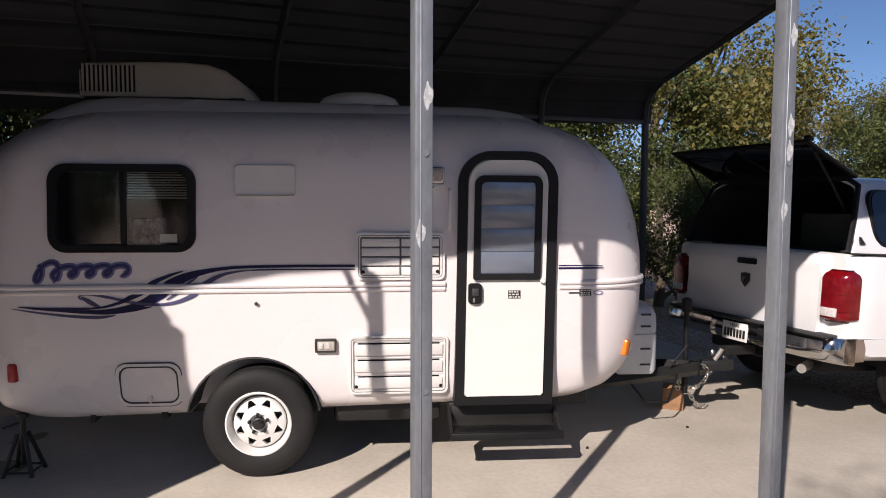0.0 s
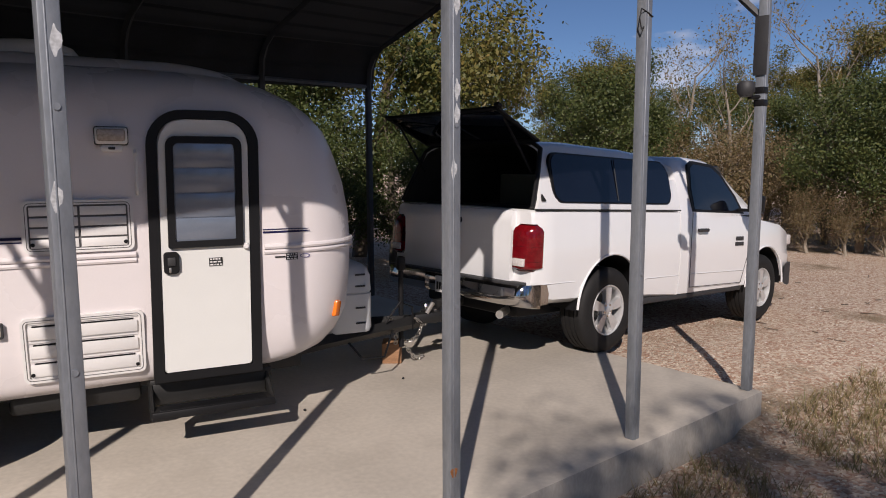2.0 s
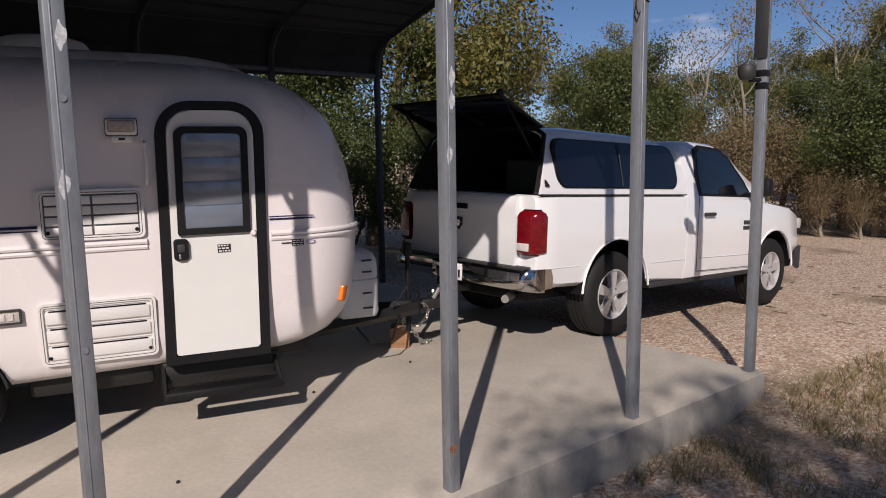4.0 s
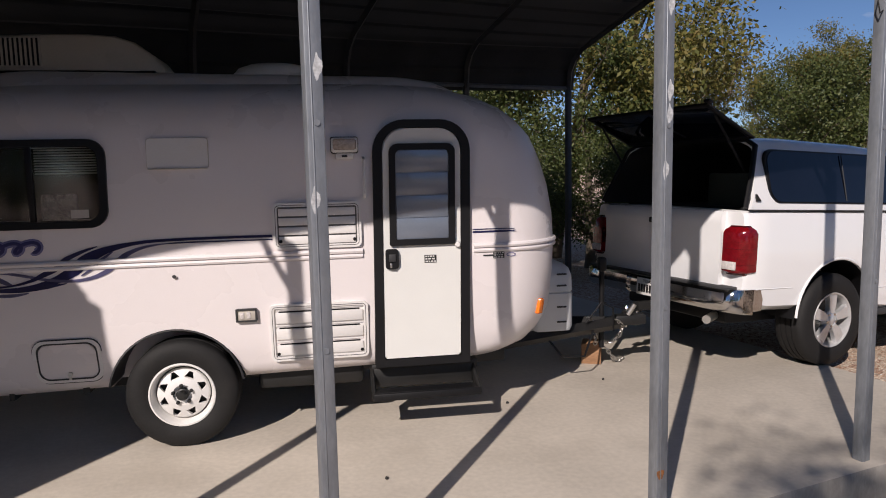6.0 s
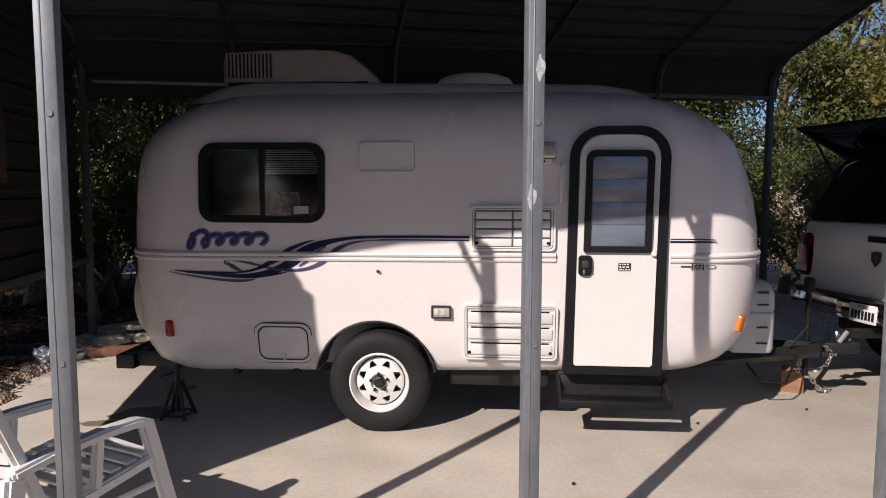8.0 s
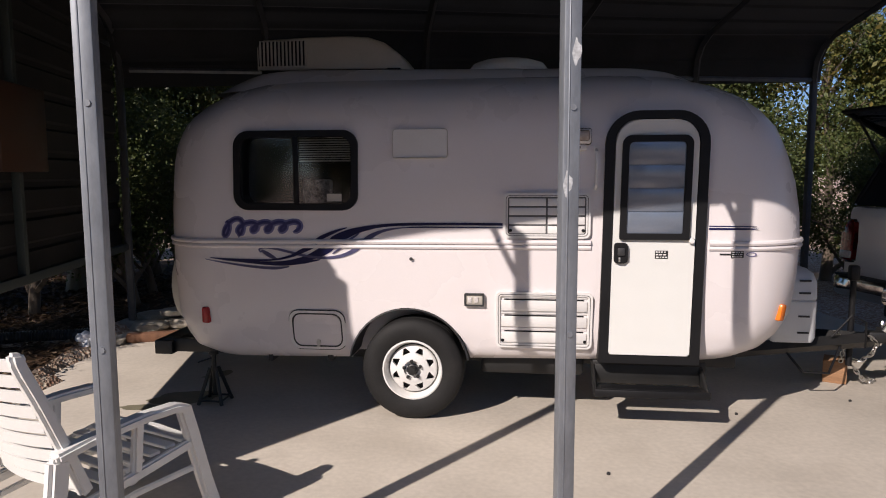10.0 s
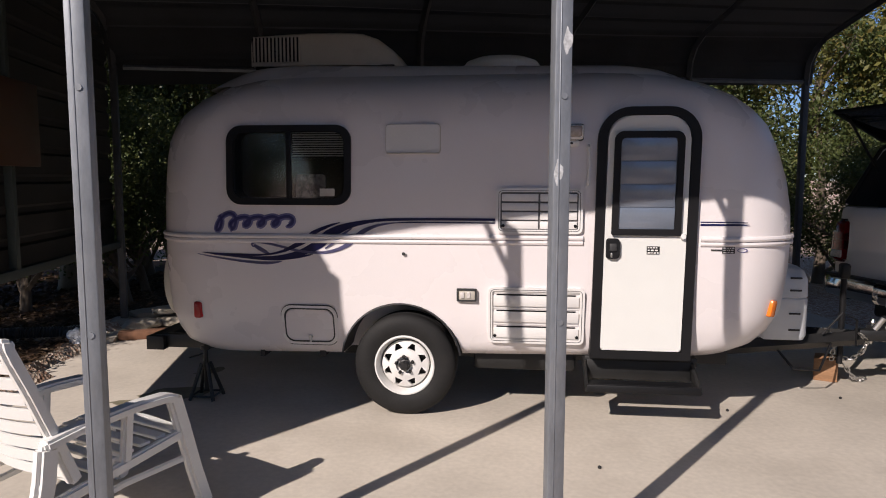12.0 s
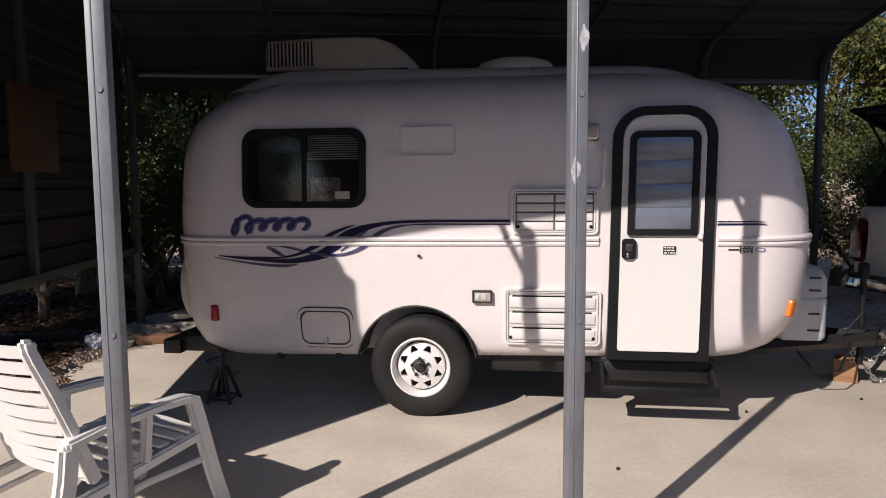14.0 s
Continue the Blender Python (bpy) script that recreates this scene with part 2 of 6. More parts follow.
def part(name, bm, material, parent=None, label="", smooth=40):
    ob = new(name, finish(bm, name, material, smooth))
    ob.parent = parent
    if label:
        ob["label"] = label
    return ob


def thing(name, m, label, category, group="", kind=""):
    ob = new(name)
    ob.matrix_basis = m
    return tagged(ob, label, category, group, kind)


def solo(name, bm, material, label, category, group="", kind="", m=None, smooth=40):
    ob = part(name, bm, material, None, "", smooth)
    if m is not None:
        ob.matrix_basis = m
    return tagged(ob, label, category, group, kind)


def add_box(bm, x0, y0, z0, x1, y1, z1, bevel=0.0, seg=2, m=None):
    r = bmesh.ops.create_cube(bm, size=1)
    vs = r["verts"]
    bmesh.ops.transform(bm, verts=vs, matrix=Matrix.Translation(((x0 + x1) / 2, (y0 + y1) / 2, (z0 + z1) / 2)) @ Matrix.Diagonal((x1 - x0, y1 - y0, z1 - z0, 1)))
    if bevel:
        es = list({e for v in vs for e in v.link_edges})
        q = bmesh.ops.bevel(bm, geom=es, offset=bevel, segments=seg, profile=0.5, affect="EDGES")
        vs = list({v for f in q["faces"] for v in f.verts} | {v for v in vs if v.is_valid})
    if m is not None:
        bmesh.ops.transform(bm, verts=vs, matrix=m)
    return vs


def box(x0, y0, z0, x1, y1, z1, bevel=0.0, seg=2):
    bm = bmesh.new()
    add_box(bm, x0, y0, z0, x1, y1, z1, bevel, seg)
    return bm


def add_tube(bm, pts, r, n=10, closed=False, caps=True):
    """A round tube along a polyline; r is one radius or one for each point."""
    pts = [Vector(p) for p in pts]
    rs = r if isinstance(r, (list, tuple)) else [r] * len(pts)
    rings, up = [], None
    cnt = len(pts)
    for i, p in enumerate(pts):
        a = pts[i - 1] if (i or closed) else p
        b = pts[(i + 1) % cnt] if (i < cnt - 1 or closed) else p
        d = (b - a).normalized() if (b - a).length > 1e-9 else Vector((0, 0, 1))
        if up is None:
            up = Vector((0, 0, 1)) if abs(d.z) < 0.9 else Vector((1, 0, 0))
        s = d.cross(up)
        s = s.normalized() if s.length > 1e-6 else d.orthogonal().normalized()
        up = s.cross(d).normalized()
        rings.append([bm.verts.new(p + (s * math.cos(2 * math.pi * k / n) + up * math.sin(2 * math.pi * k / n)) * rs[i]) for k in range(n)])
    for i in range(cnt if closed else cnt - 1):
        A, B = rings[i], rings[(i + 1) % cnt]
        for k in range(n):
            bm.faces.new((A[k], A[(k + 1) % n], B[(k + 1) % n], B[k]))
    if caps and not closed:
        bm.faces.new(rings[0][::-1])
        bm.faces.new(rings[-1])
    return bm


def tube(pts, r, n=10, closed=False):
    return add_tube(bmesh.new(), pts, r, n, closed)


def lathe(profile, n=48, axis="y", closed=False):
    """Turns (radius, offset) pairs about an axis; the offset runs along it."""
    bm = bmesh.new()
    rings = []
    for r, o in profile:
        ring = []
        for k in range(n):
            a = 2 * math.pi * k / n
            ring.append(bm.verts.new((r * math.cos(a), o, r * math.sin(a)) if axis == "y" else (r * math.cos(a), r * math.sin(a), o)))
        rings.append(ring)
    cnt = len(rings)
    for i in range(cnt if closed else cnt - 1):
        A, B = rings[i], rings[(i + 1) % cnt]
        for k in range(n):
            bm.faces.new((A[k], A[(k + 1) % n], B[(k + 1) % n], B[k]))
    if not closed:
        if profile[0][0] > 1e-4:
            bm.faces.new(rings[0])
        if profile[-1][0] > 1e-4:
            bm.faces.new(rings[-1])
    bmesh.ops.remove_doubles(bm, verts=bm.verts, dist=1e-5)
    return bm


def rrect(w, h, r, n=6):
    """Outline of a rounded rectangle round 0, 0; r: one radius or four (from the upper right, counter-clockwise)."""
    rs = r if isinstance(r, (list, tuple)) else [r] * 4
    out = []
    for (sx, sy, a0), q in zip(((1, 1, 0), (-1, 1, 90), (-1, -1, 180), (1, -1, 270)), rs):
        for k in range(n + 1):
            a = radians(a0 + 90 * k / n)
            out.append((sx * (w / 2 - q) + q * math.cos(a), sy * (h / 2 - q) + q * math.sin(a)))
    return out


def add_plate(bm, outline, y0, y1, cx=0.0, cz=0.0, hole=None, bevel=0.0):
    """A plate standing in the xz plane between y0 (front) and y1, with an optional hole of as many points."""
    f = [bm.verts.new((cx + x, y0, cz + z)) for x, z in outline]
    b = [bm.verts.new((cx + x, y1, cz + z)) for x, z in outline]
    n = len(outline)
    for k in range(n):
        bm.faces.new((f[k], f[(k + 1) % n], b[(k + 1) % n], b[k]))
    if hole:
        fh = [bm.verts.new((cx + x, y0, cz + z)) for x, z in hole]
        bh = [bm.verts.new((cx + x, y1, cz + z)) for x, z in hole]
        for k in range(n):
            j = (k + 1) % n
            bm.faces.new((fh[k], bh[k], bh[j], fh[j]))
            bm.faces.new((f[k], fh[k], fh[j], f[j]))
            bm.faces.new((b[k], b[j], bh[j], bh[k]))
    else:
        bm.faces.new(f)
        bm.faces.new(b[::-1])
        if bevel:
            es = [e for e in bm.edges if all(abs(v.co.y - y0) < 1e-6 for v in e.verts) and len(e.link_faces) == 2 and any(len(q.verts) > 4 for q in e.link_faces)]
            bmesh.ops.bevel(bm, geom=es, offset=bevel, segments=2, affect="EDGES")
    return bm


def plate(outline, y0, y1, cx=0.0, cz=0.0, hole=None, bevel=0.0):
    return add_plate(bmesh.new(), outline, y0, y1, cx, cz, hole, bevel)


def from_faces(name, verts, faces, material, smooth=False):
    me = bpy.data.meshes.new(name)
    me.from_pydata(verts, [], faces)
    me.materials.append(material)
    if smooth:
        me.polygons.foreach_set("use_smooth", [True] * len(me.polygons))
    return me


def cut(bm, cutters, name):
    """The mesh of bm with closed bmeshes taken out of it."""
    a = new(name, finish(bm, name, None, 0))
    for c in cutters:
        k = new("cutter", finish(c, "cutter", None, 0))
        md = a.modifiers.new("cut", "BOOLEAN")
        md.operation, md.object, md.solver = "DIFFERENCE", k, "EXACT"
        dg = bpy.context.evaluated_depsgraph_get()
        me = bpy.data.meshes.new_from_object(a.evaluated_get(dg))
        a.modifiers.clear()
        old = a.data
        a.data = me
        bpy.data.meshes.remove(old)
        bpy.data.objects.remove(k)
    out = bmesh.new()
    out.from_mesh(a.data)
    bpy.data.objects.remove(a)
    return out


def interp(table, v):
    for (a, p), (b, q) in zip(table, table[1:]):
        if v <= b:
            k = max(0.0, min(1.0, (v - a) / (b - a)))
            return p + (q - p) * k
    return table[-1][1]


# ---- the plan: carport axes ----
CA = 14.44                                     # the carport stands askew to the caravan
U = Vector((math.cos(radians(CA)), math.sin(radians(CA)), 0))
N = Vector((-U.y, U.x, 0))
ROW = Vector((0.915, -1.820, 0))               # centre of the third near post
POSTS = (0.0, 1.51, 3.198, 4.83, 6.328, 7.807)
WIDE = 5.3
ORG = ROW - U * POSTS[2]                       # the near corner at the closed end
CAR = Matrix((( U.x, N.x, 0, ORG.x), (U.y, N.y, 0, ORG.y), (0, 0, 1, 0), (0, 0, 0, 1)))
LONG = POSTS[5]


def ground_z(x, y):
    p = Vector((x, y, 0)) - ORG
    u, w = p.dot(U), p.dot(N)
    z = -0.27
    if u > LONG - 0.2:                         # gravel drive, almost flush with the slab's end
        k = max(0.0, min(1.0, (w + 0.5) / 1.0))
        d = u - LONG
        z = -0.27 * (1 - k) + k * (-0.05 - 0.042 * max(0, min(d, 3.2)))
    if u < 0 or w > WIDE:                      # planting bed behind and at the closed end
        k = max(0.0, min(1.0, (w - 0.3) / 1.2)) * max(0.0, min(1.0, (LONG - 0.6 - u) / 2.0))
        z = z * (1 - k) + 0.06 * k
    return z + 0.018 * noise.noise(Vector((x * 0.9, y * 0.9, 0))) + 0.006 * noise.noise(Vector((x * 4, y * 4, 3)))


# ---- ground, slab ----
xs = [-900, -300, -120, -60, -35, -22, -15] + [-11 + 0.25 * i for i in range(125)] + [21, 24, 30, 40, 60, 120, 300, 900]
ys = [-900, -300, -120, -60, -30, -18, -12] + [-9 + 0.25 * i for i in range(105)] + [18, 21, 26, 34, 60, 120, 300, 900]
gverts, gfaces = [], []
for y in ys:
    for x in xs:
        p = Vector((x, y, 0)) - ORG
        u, w = p.dot(U), p.dot(N)
        z = ground_z(x, y)
        if 0.35 < u < LONG - 0.25 and 0.35 < w < WIDE - 0.3:
            z = -0.5
        gverts.append((x, y, z))
nx = len(xs)
for j in range(len(ys) - 1):
    for i in range(nx - 1):
        gfaces.append((j * nx + i, j * nx + i + 1, (j + 1) * nx + i + 1, (j + 1) * nx + i))
tagged(new("ground", from_faces("ground", gverts, gfaces, M_GROUND, True)), "pinkish gravel drive and dry grassy soil around the slab", "ground", kind="structure")

bm = bmesh.new()
add_box(bm, -0.12, -0.10, -0.45, LONG + 0.06, WIDE + 0.05, 0.0, 0.012, 2)
bmesh.ops.subdivide_edges(bm, edges=[e for e in bm.edges if e.calc_length() > 3], cuts=24)
for v in bm.verts:
    v.co.x += 0.006 * noise.noise(v.co * 3.1)
    v.co.y += 0.006 * noise.noise(v.co * 2.7 + Vector((5, 0, 0)))
slab = solo("floor", bm, M_CONC, "pale trowelled concrete slab with water stains", "concrete slab", kind="structure", m=CAR, smooth=30)
slab.data.materials.append(M_CONC2)
for f in slab.data.polygons:
    if abs(f.normal.z) < 0.5:
        f.material_index = 1

# ---- carport ----
RIDGE = 3.82


def roof_profile():
    pts = [(-0.03, 3.09), (0.05, 3.15), (0.16, 3.20)]
    for i in range(1, 10):
        w = 0.16 + (WIDE / 2 - 0.16) * i / 9
        pts.append((w, 3.20 + (RIDGE - 3.20) * i / 9))
    for i in range(1, 10):
        w = WIDE / 2 + (WIDE / 2 - 0.42) * i / 9
        pts.append((w, RIDGE - (RIDGE - 3.26) * i / 9))
    pts += [(5.02, 3.17), (5.12, 3.04), (5.17, 2.9), (5.19, 2.72)]
    return pts


prof = roof_profile()
# the sheet gets a rib at each step along its profile
acc = 0.0
fine_prof = []
for a, b in zip(prof, prof[1:]):
    L = math.hypot(b[0] - a[0], b[1] - a[1])
    k = max(1, int(L / 0.03))
    for i in range(k):
        fine_prof.append((a[0] + (b[0] - a[0]) * i / k, a[1] + (b[1] - a[1]) * i / k, acc + L * i / k))
    acc += L
fine_prof.append((*prof[-1], acc))
bm = bmesh.new()
rows_ = []
for u in [-0.05 + (LONG + 0.15) * i / 16 for i in range(17)]:
    ring = []
    for i, (w, z, s) in enumerate(fine_prof):
        a, b = fine_prof[max(0, i - 1)], fine_prof[min(len(fine_prof) - 1, i + 1)]
        t = Vector((b[0] - a[0], b[1] - a[1])).normalized()
        nrm = Vector((-t.y, t.x)) if t.x >= 0 else Vector((-t.y, t.x))
        h = 0.018 if (s % 0.305) < 0.03 else 0.0
        # The unseen near edge is bent so that its shadow falls as wanted.
        shadow_lap = interp([(0.0, -0.235), (0.4, -0.216), (0.98, -0.173), (1.39, -0.085), (2.08, -0.011), (2.95, 0.10), (3.2, 0.136), (4.5, 0.13), (6.0, -0.05), (8.0, -0.1)], u) * max(0.0, 1 - s / 1.2)
        sag = 0.16 * max(0.0, 1 - u / LONG) * max(0.0, min(1.0, (w - 4.6) / 0.5))
        ring.append(bm.verts.new((u, w - shadow_lap + nrm.x * h, z - sag + nrm.y * h + 0.012 * math.sin(u * 0.8))))
    rows_.append(ring)
for A, B in zip(rows_, rows_[1:]):
    for k in range(len(A) - 1):
        bm.faces.new((A[k], A[k + 1], B[k + 1], B[k]))
bmesh.ops.solidify(bm, geom=bm.faces[:], thickness=-0.004)
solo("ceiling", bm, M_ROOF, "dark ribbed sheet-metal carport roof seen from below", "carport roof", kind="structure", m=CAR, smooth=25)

carport = thing("carport_frame", CAR, "galvanised square-tube carport frame with rust spots", "carport frame", kind="structure")


def post_bm(h, s=0.033):
    bm = box(-s, -s, 0, s, s, h, 0.006, 2)
    add_box(bm, -s * 0.45, -s - 0.0025, 0.0, -s * 0.25, -s + 0.004, h, 0.002, 1)
    return bm


def rail(pts, s=0.029):
    """A square tube along points in the carport's frame."""
    bm = bmesh.new()
    add_tube(bm, pts, s * 1.3, 4)
    return bm


post_near = finish(post_bm(3.08), "post", M_GALV)
# Far posts use the darker copy, which carries the roof's shade in its colour.
post_far = finish(post_bm(2.78), "post", M_GALV_SHADED)
bolt_me = finish(lathe([(0.012, -0.04), (0.012, -0.036), (0.007, -0.033), (0.0, -0.033)], 8), "bolt", M_GALV)
rust_bm = bmesh.new()
add_plate(rust_bm, [(0.02 * math.cos(a) * (1 + 0.3 * math.sin(3 * a)), 0.03 * math.sin(a) * (1 + 0.25 * math.cos(2 * a))) for a in [i * 0.45 for i in range(14)]], -0.0335, -0.0318)
rust_me = finish(rust_bm, "rust_patch", mat("rust", (0.23, 0.09, 0.03), 0.9, var=0.5, scale=40, bump=0.4), 0)
smear_bm = bmesh.new()
add_plate(smear_bm, [(0.014 * math.cos(a) * (1 + 0.35 * math.sin(2 * a + 1)), 0.045 * math.sin(a) * (1 + 0.3 * math.cos(3 * a))) for a in [i * 0.4189 for i in range(15)]], -0.0335, -0.0318)
smear_me = finish(smear_bm, "zinc_smear", mat("white zinc bloom", (0.50, 0.51, 0.52), 0.8, var=0.35, scale=40, bump=0.2), 0)
for i in range(6):
    p = new("post", post_near)
    p.parent, p.location = carport, (POSTS[i], 0, 0)
    for z in (1.05, 1.9, 2.6):
        b = new("bolt", bolt_me)
        b.parent, b.location = p, (0.004, 0.003, z)
    if i in (2, 3):
        for x, z in ((0.012, 2.44), (0.013, 2.06), (0.011, 1.95), (-0.008, 1.70)) if i == 3 else ((-0.012, 1.62), (0.015, 2.1)):
            q = new("zinc_smear", smear_me)
            q.parent, q.location = p, (x, 0, z)
    if i == 3:
        r = new("rust_patch", rust_me)
        r.parent, r.location = p, (-0.012, 0, 0.23)
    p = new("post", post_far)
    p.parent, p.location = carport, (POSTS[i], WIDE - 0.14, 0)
for i in range(6):
    u = POSTS[i]
    pts = [(u, 0.03, 3.02), (u, 0.10, 3.11), (u, 0.2, 3.16), (u, WIDE / 2, RIDGE - 0.06), (u, WIDE - 0.48, 3.20), (u, WIDE - 0.28, 3.09), (u, WIDE - 0.18, 2.95), (u, WIDE - 0.145, 2.7)]
    # Rafters and braces use the shade-coloured tube too.
    part("rafter", rail(pts), M_GALV_SHADED, carport)
    part("knee_brace", rail([(u, 0.03, 2.78), (u, 0.42, 3.18)], 0.02), M_GALV_SHADED, carport)
part("base_rail", rail([(0.1, WIDE - 0.14, 2.74), (LONG, WIDE - 0.14, 2.74)], 0.02), M_GALV, carport)

# closed end: horizontal ribbed siding that stops above the ground
bm = bmesh.new()
zz = 0.92
lines = []
while zz < 3.85:
    lines.append((zz, 0.0))
    lines.append((zz + 0.155, 0.0))
    lines.append((zz + 0.175, 0.022))
    lines.append((zz + 0.215, 0.022))
    zz += 0.235
prev = None
for z, dx in lines:
    w0 = -0.03 if z < 3.23 else min(WIDE / 2 - 0.01, 0.16 + (z - 3.23) / 0.62 * 2.49)
    w1 = 5.14 if z < 3.06 else 5.0 if z < 3.26 else max(WIDE / 2 + 0.01, 4.88 - (z - 3.28) / 0.56 * 2.23)
    ring = [bm.verts.new((-0.06 - dx, w0 + (w1 - w0) * k / 6, z)) for k in range(7)]
    if prev:
        for k in range(6):
            bm.faces.new((prev[k], prev[k + 1], ring[k + 1], ring[k]))
    prev = ring
bmesh.ops.solidify(bm, geom=bm.faces[:], thickness=0.004)
# The siding's tan is darkened to hold the shade of the closed end.
solo("wall_end", bm, M_WALLM, "tan horizontally ribbed sheet-metal end wall, coloured dark for shade", "wall", kind="structure", m=CAR, smooth=25)
frame_end = thing("wall_frame", CAR, "green-grey steel studs and bottom rail of the end wall", "wall frame", kind="structure")
for w in (1.35, 2.85):
    part("stud", box(-0.05, w - 0.03, 0.9, 0.01, w + 0.03, 3.5, 0.005), M_STUD, frame_end)
part("bottom_rail", box(-0.05, 0.05, 0.86, 0.012, WIDE - 0.16, 0.93, 0.005), M_STUD, frame_end)
board = solo("board", box(0.016, 2.5, 1.68, 0.05, 3.22, 2.3, 0.01), M_PLY, "brown varnished plywood board hung on the end wall", "board", m=CAR)

hook = solo("wire_hook", tube([(POSTS[4] - 0.03, -0.02, 2.52), (POSTS[4] - 0.07, -0.03, 2.50), (POSTS[4] - 0.09, -0.03, 2.56), (POSTS[4] - 0.06, -0.02, 2.62), (POSTS[4] - 0.02, -0.036, 2.60), (POSTS[4] + 0.03, -0.038, 2.58)], 0.004, 6), M_STEEL, "loop of dark wire wound round a post", "wire", m=CAR)
# gadget on the last near post
E5 = CAR @ Matrix.Translation((LONG, 0, 0))
cam_box = thing("security_camera", E5, "black dome security camera strapped to the last post", "security camera")
part("strap", box(-0.036, -0.036, 2.14, 0.036, 0.036, 2.19, 0.004), M_BLACK, cam_box)
part("strap", box(-0.036, -0.036, 2.23, 0.036, 0.036, 2.28, 0.004), M_BLACK, cam_box)
part("arm", tube([(-0.03, 0, 2.21), (-0.12, 0.03, 2.2)], 0.014, 8), M_BLACK, cam_box)
bm = lathe([(0.0, -0.06), (0.04, -0.055), (0.062, -0.02), (0.062, 0.03), (0.045, 0.055), (0.0, 0.06)], 20, "z")
bmesh.ops.translate(bm, verts=bm.verts, vec=(-0.15, 0.04, 2.26))
part("dome", bm, M_DPLAST, cam_box)
ant = solo("antenna_panel", box(-0.045, -0.05, 2.36, -0.036, 0.05, 2.78, 0.003), M_DPLAST, "narrow dark antenna panel behind the post", "antenna", m=E5)
ant2 = solo("antenna_panel", box(0.05, 0.0, 2.36, 0.075, 0.06, 2.8, 0.003), M_GALV, "narrow grey antenna panel beside the post", "antenna", m=E5)


# ---- caravan ----
caravan = thing("caravan", pose(0, 0, 0), "white moulded fibreglass travel trailer with blue swoosh decals", "caravan")

SIDE = [(0.40, 0.13), (0.46, 0.075), (0.60, 0.035), (0.85, 0.012), (1.2, 0.0), (1.6, 0.004), (1.95, 0.028), (2.06, 0.055), (2.15, 0.10), (2.23, 0.18), (2.29, 0.30), (2.33, 0.48), (2.35, 0.75)]
FRONT = [(0.40, 2.28), (0.46, 2.38), (0.55, 2.46), (0.70, 2.53), (1.0, 2.56), (1.2, 2.565), (1.4, 2.555), (1.66, 2.51), (1.93, 2.41), (2.06, 2.30), (2.15, 2.19), (2.23, 2.04), (2.29, 1.86), (2.33, 1.6), (2.35, 1.3)]
REAR = [(0.40, -1.64), (0.46, -1.74), (0.55, -1.79), (0.70, -1.83), (1.02, -1.845), (1.4, -1.84), (1.75, -1.815), (1.87, -1.795), (2.03, -1.715), (2.15, -1.58), (2.23, -1.46), (2.29, -1.32), (2.33, -1.1), (2.35, -0.85)]


def ring_at(z, out=0.0, n=12, straight=24):
    yi, xf, xr = interp(SIDE, z) - out, interp(FRONT, z) + out, interp(REAR, z) - out
    y1 = 2.0 - yi
    R = min(0.46, (y1 - yi) / 2 - 0.01)
    pts = []
    for cx, cy, a0 in ((xf - R, y1 - R, 0), (xr + R, y1 - R, 90), (xr + R, yi + R, 180), (xf - R, yi + R, 270)):
        for k in range(n + 1):
            a = radians(a0 + 90 * k / n)
            pts.append((cx + R * math.cos(a), cy + R * math.sin(a)))
        nxt = {0: 1, 90: 2, 180: 3, 270: 0}[a0]
        ex = {0: (xr + R, y1), 90: (xr, yi + R), 180: (xf - R, yi), 270: (xf, y1 - R)}[a0]
        s = pts[-1]
        for k in range(1, straight):
            pts.append((s[0] + (ex[0] - s[0]) * k / straight, s[1] + (ex[1] - s[1]) * k / straight))
    return pts


def lift(x, z):
    return z + 0.020 * x * max(0.0, min(1.0, (1.2 - z) / 0.8))


def shell(zs):
    bm = bmesh.new()
    rings = [[bm.verts.new((x, y, lift(x, z))) for x, y in ring_at(z)] for z in zs]
    for A, B in zip(rings, rings[1:]):
        n = len(A)
        for k in range(n):
            bm.faces.new((A[k], A[(k + 1) % n], B[(k + 1) % n], B[k]))
    bm.faces.new(rings[0][::-1])
    bm.faces.new(rings[-1])
    return bm


body_bm = shell([0.40, 0.43, 0.46, 0.50, 0.55, 0.62, 0.70, 0.85, 1.0, 1.1, 1.19, 1.3, 1.4, 1.5, 1.6, 1.75, 1.85, 1.95, 2.01, 2.06, 2.11, 2.15, 2.19, 2.23, 2.26, 2.29, 2.31, 2.33, 2.345, 2.35])
arch = lathe([(0.415, -0.2), (0.415, 0.33)], 56)
bmesh.ops.translate(arch, verts=arch.verts, vec=(-0.03, 0, 0.35))
WX, WZ = -0.78, 1.683
win_cut = plate(rrect(0.78, 0.46, 0.085), -0.1, 0.17, WX, WZ)
part("body", cut(body_bm, [arch, win_cut], "body"), M_GEL, caravan, "white gelcoat shell with rounded corners", 50)
bm = lathe([(0.416, 0.03), (0.405, 0.02), (0.405, 0.33), (0.416, 0.33)], 40)
bmesh.ops.translate(bm, verts=bm.verts, vec=(-0.03, 0, 0.35))
bmesh.ops.delete(bm, geom=[f for f in bm.faces if f.calc_center_median().z < 0.43 or len(f.verts) > 4], context="FACES")
bmesh.ops.solidify(bm, geom=bm.faces[:], thickness=0.003)
part("wheel_well", bm, M_DPLAST, caravan, "dark wheel well lining")

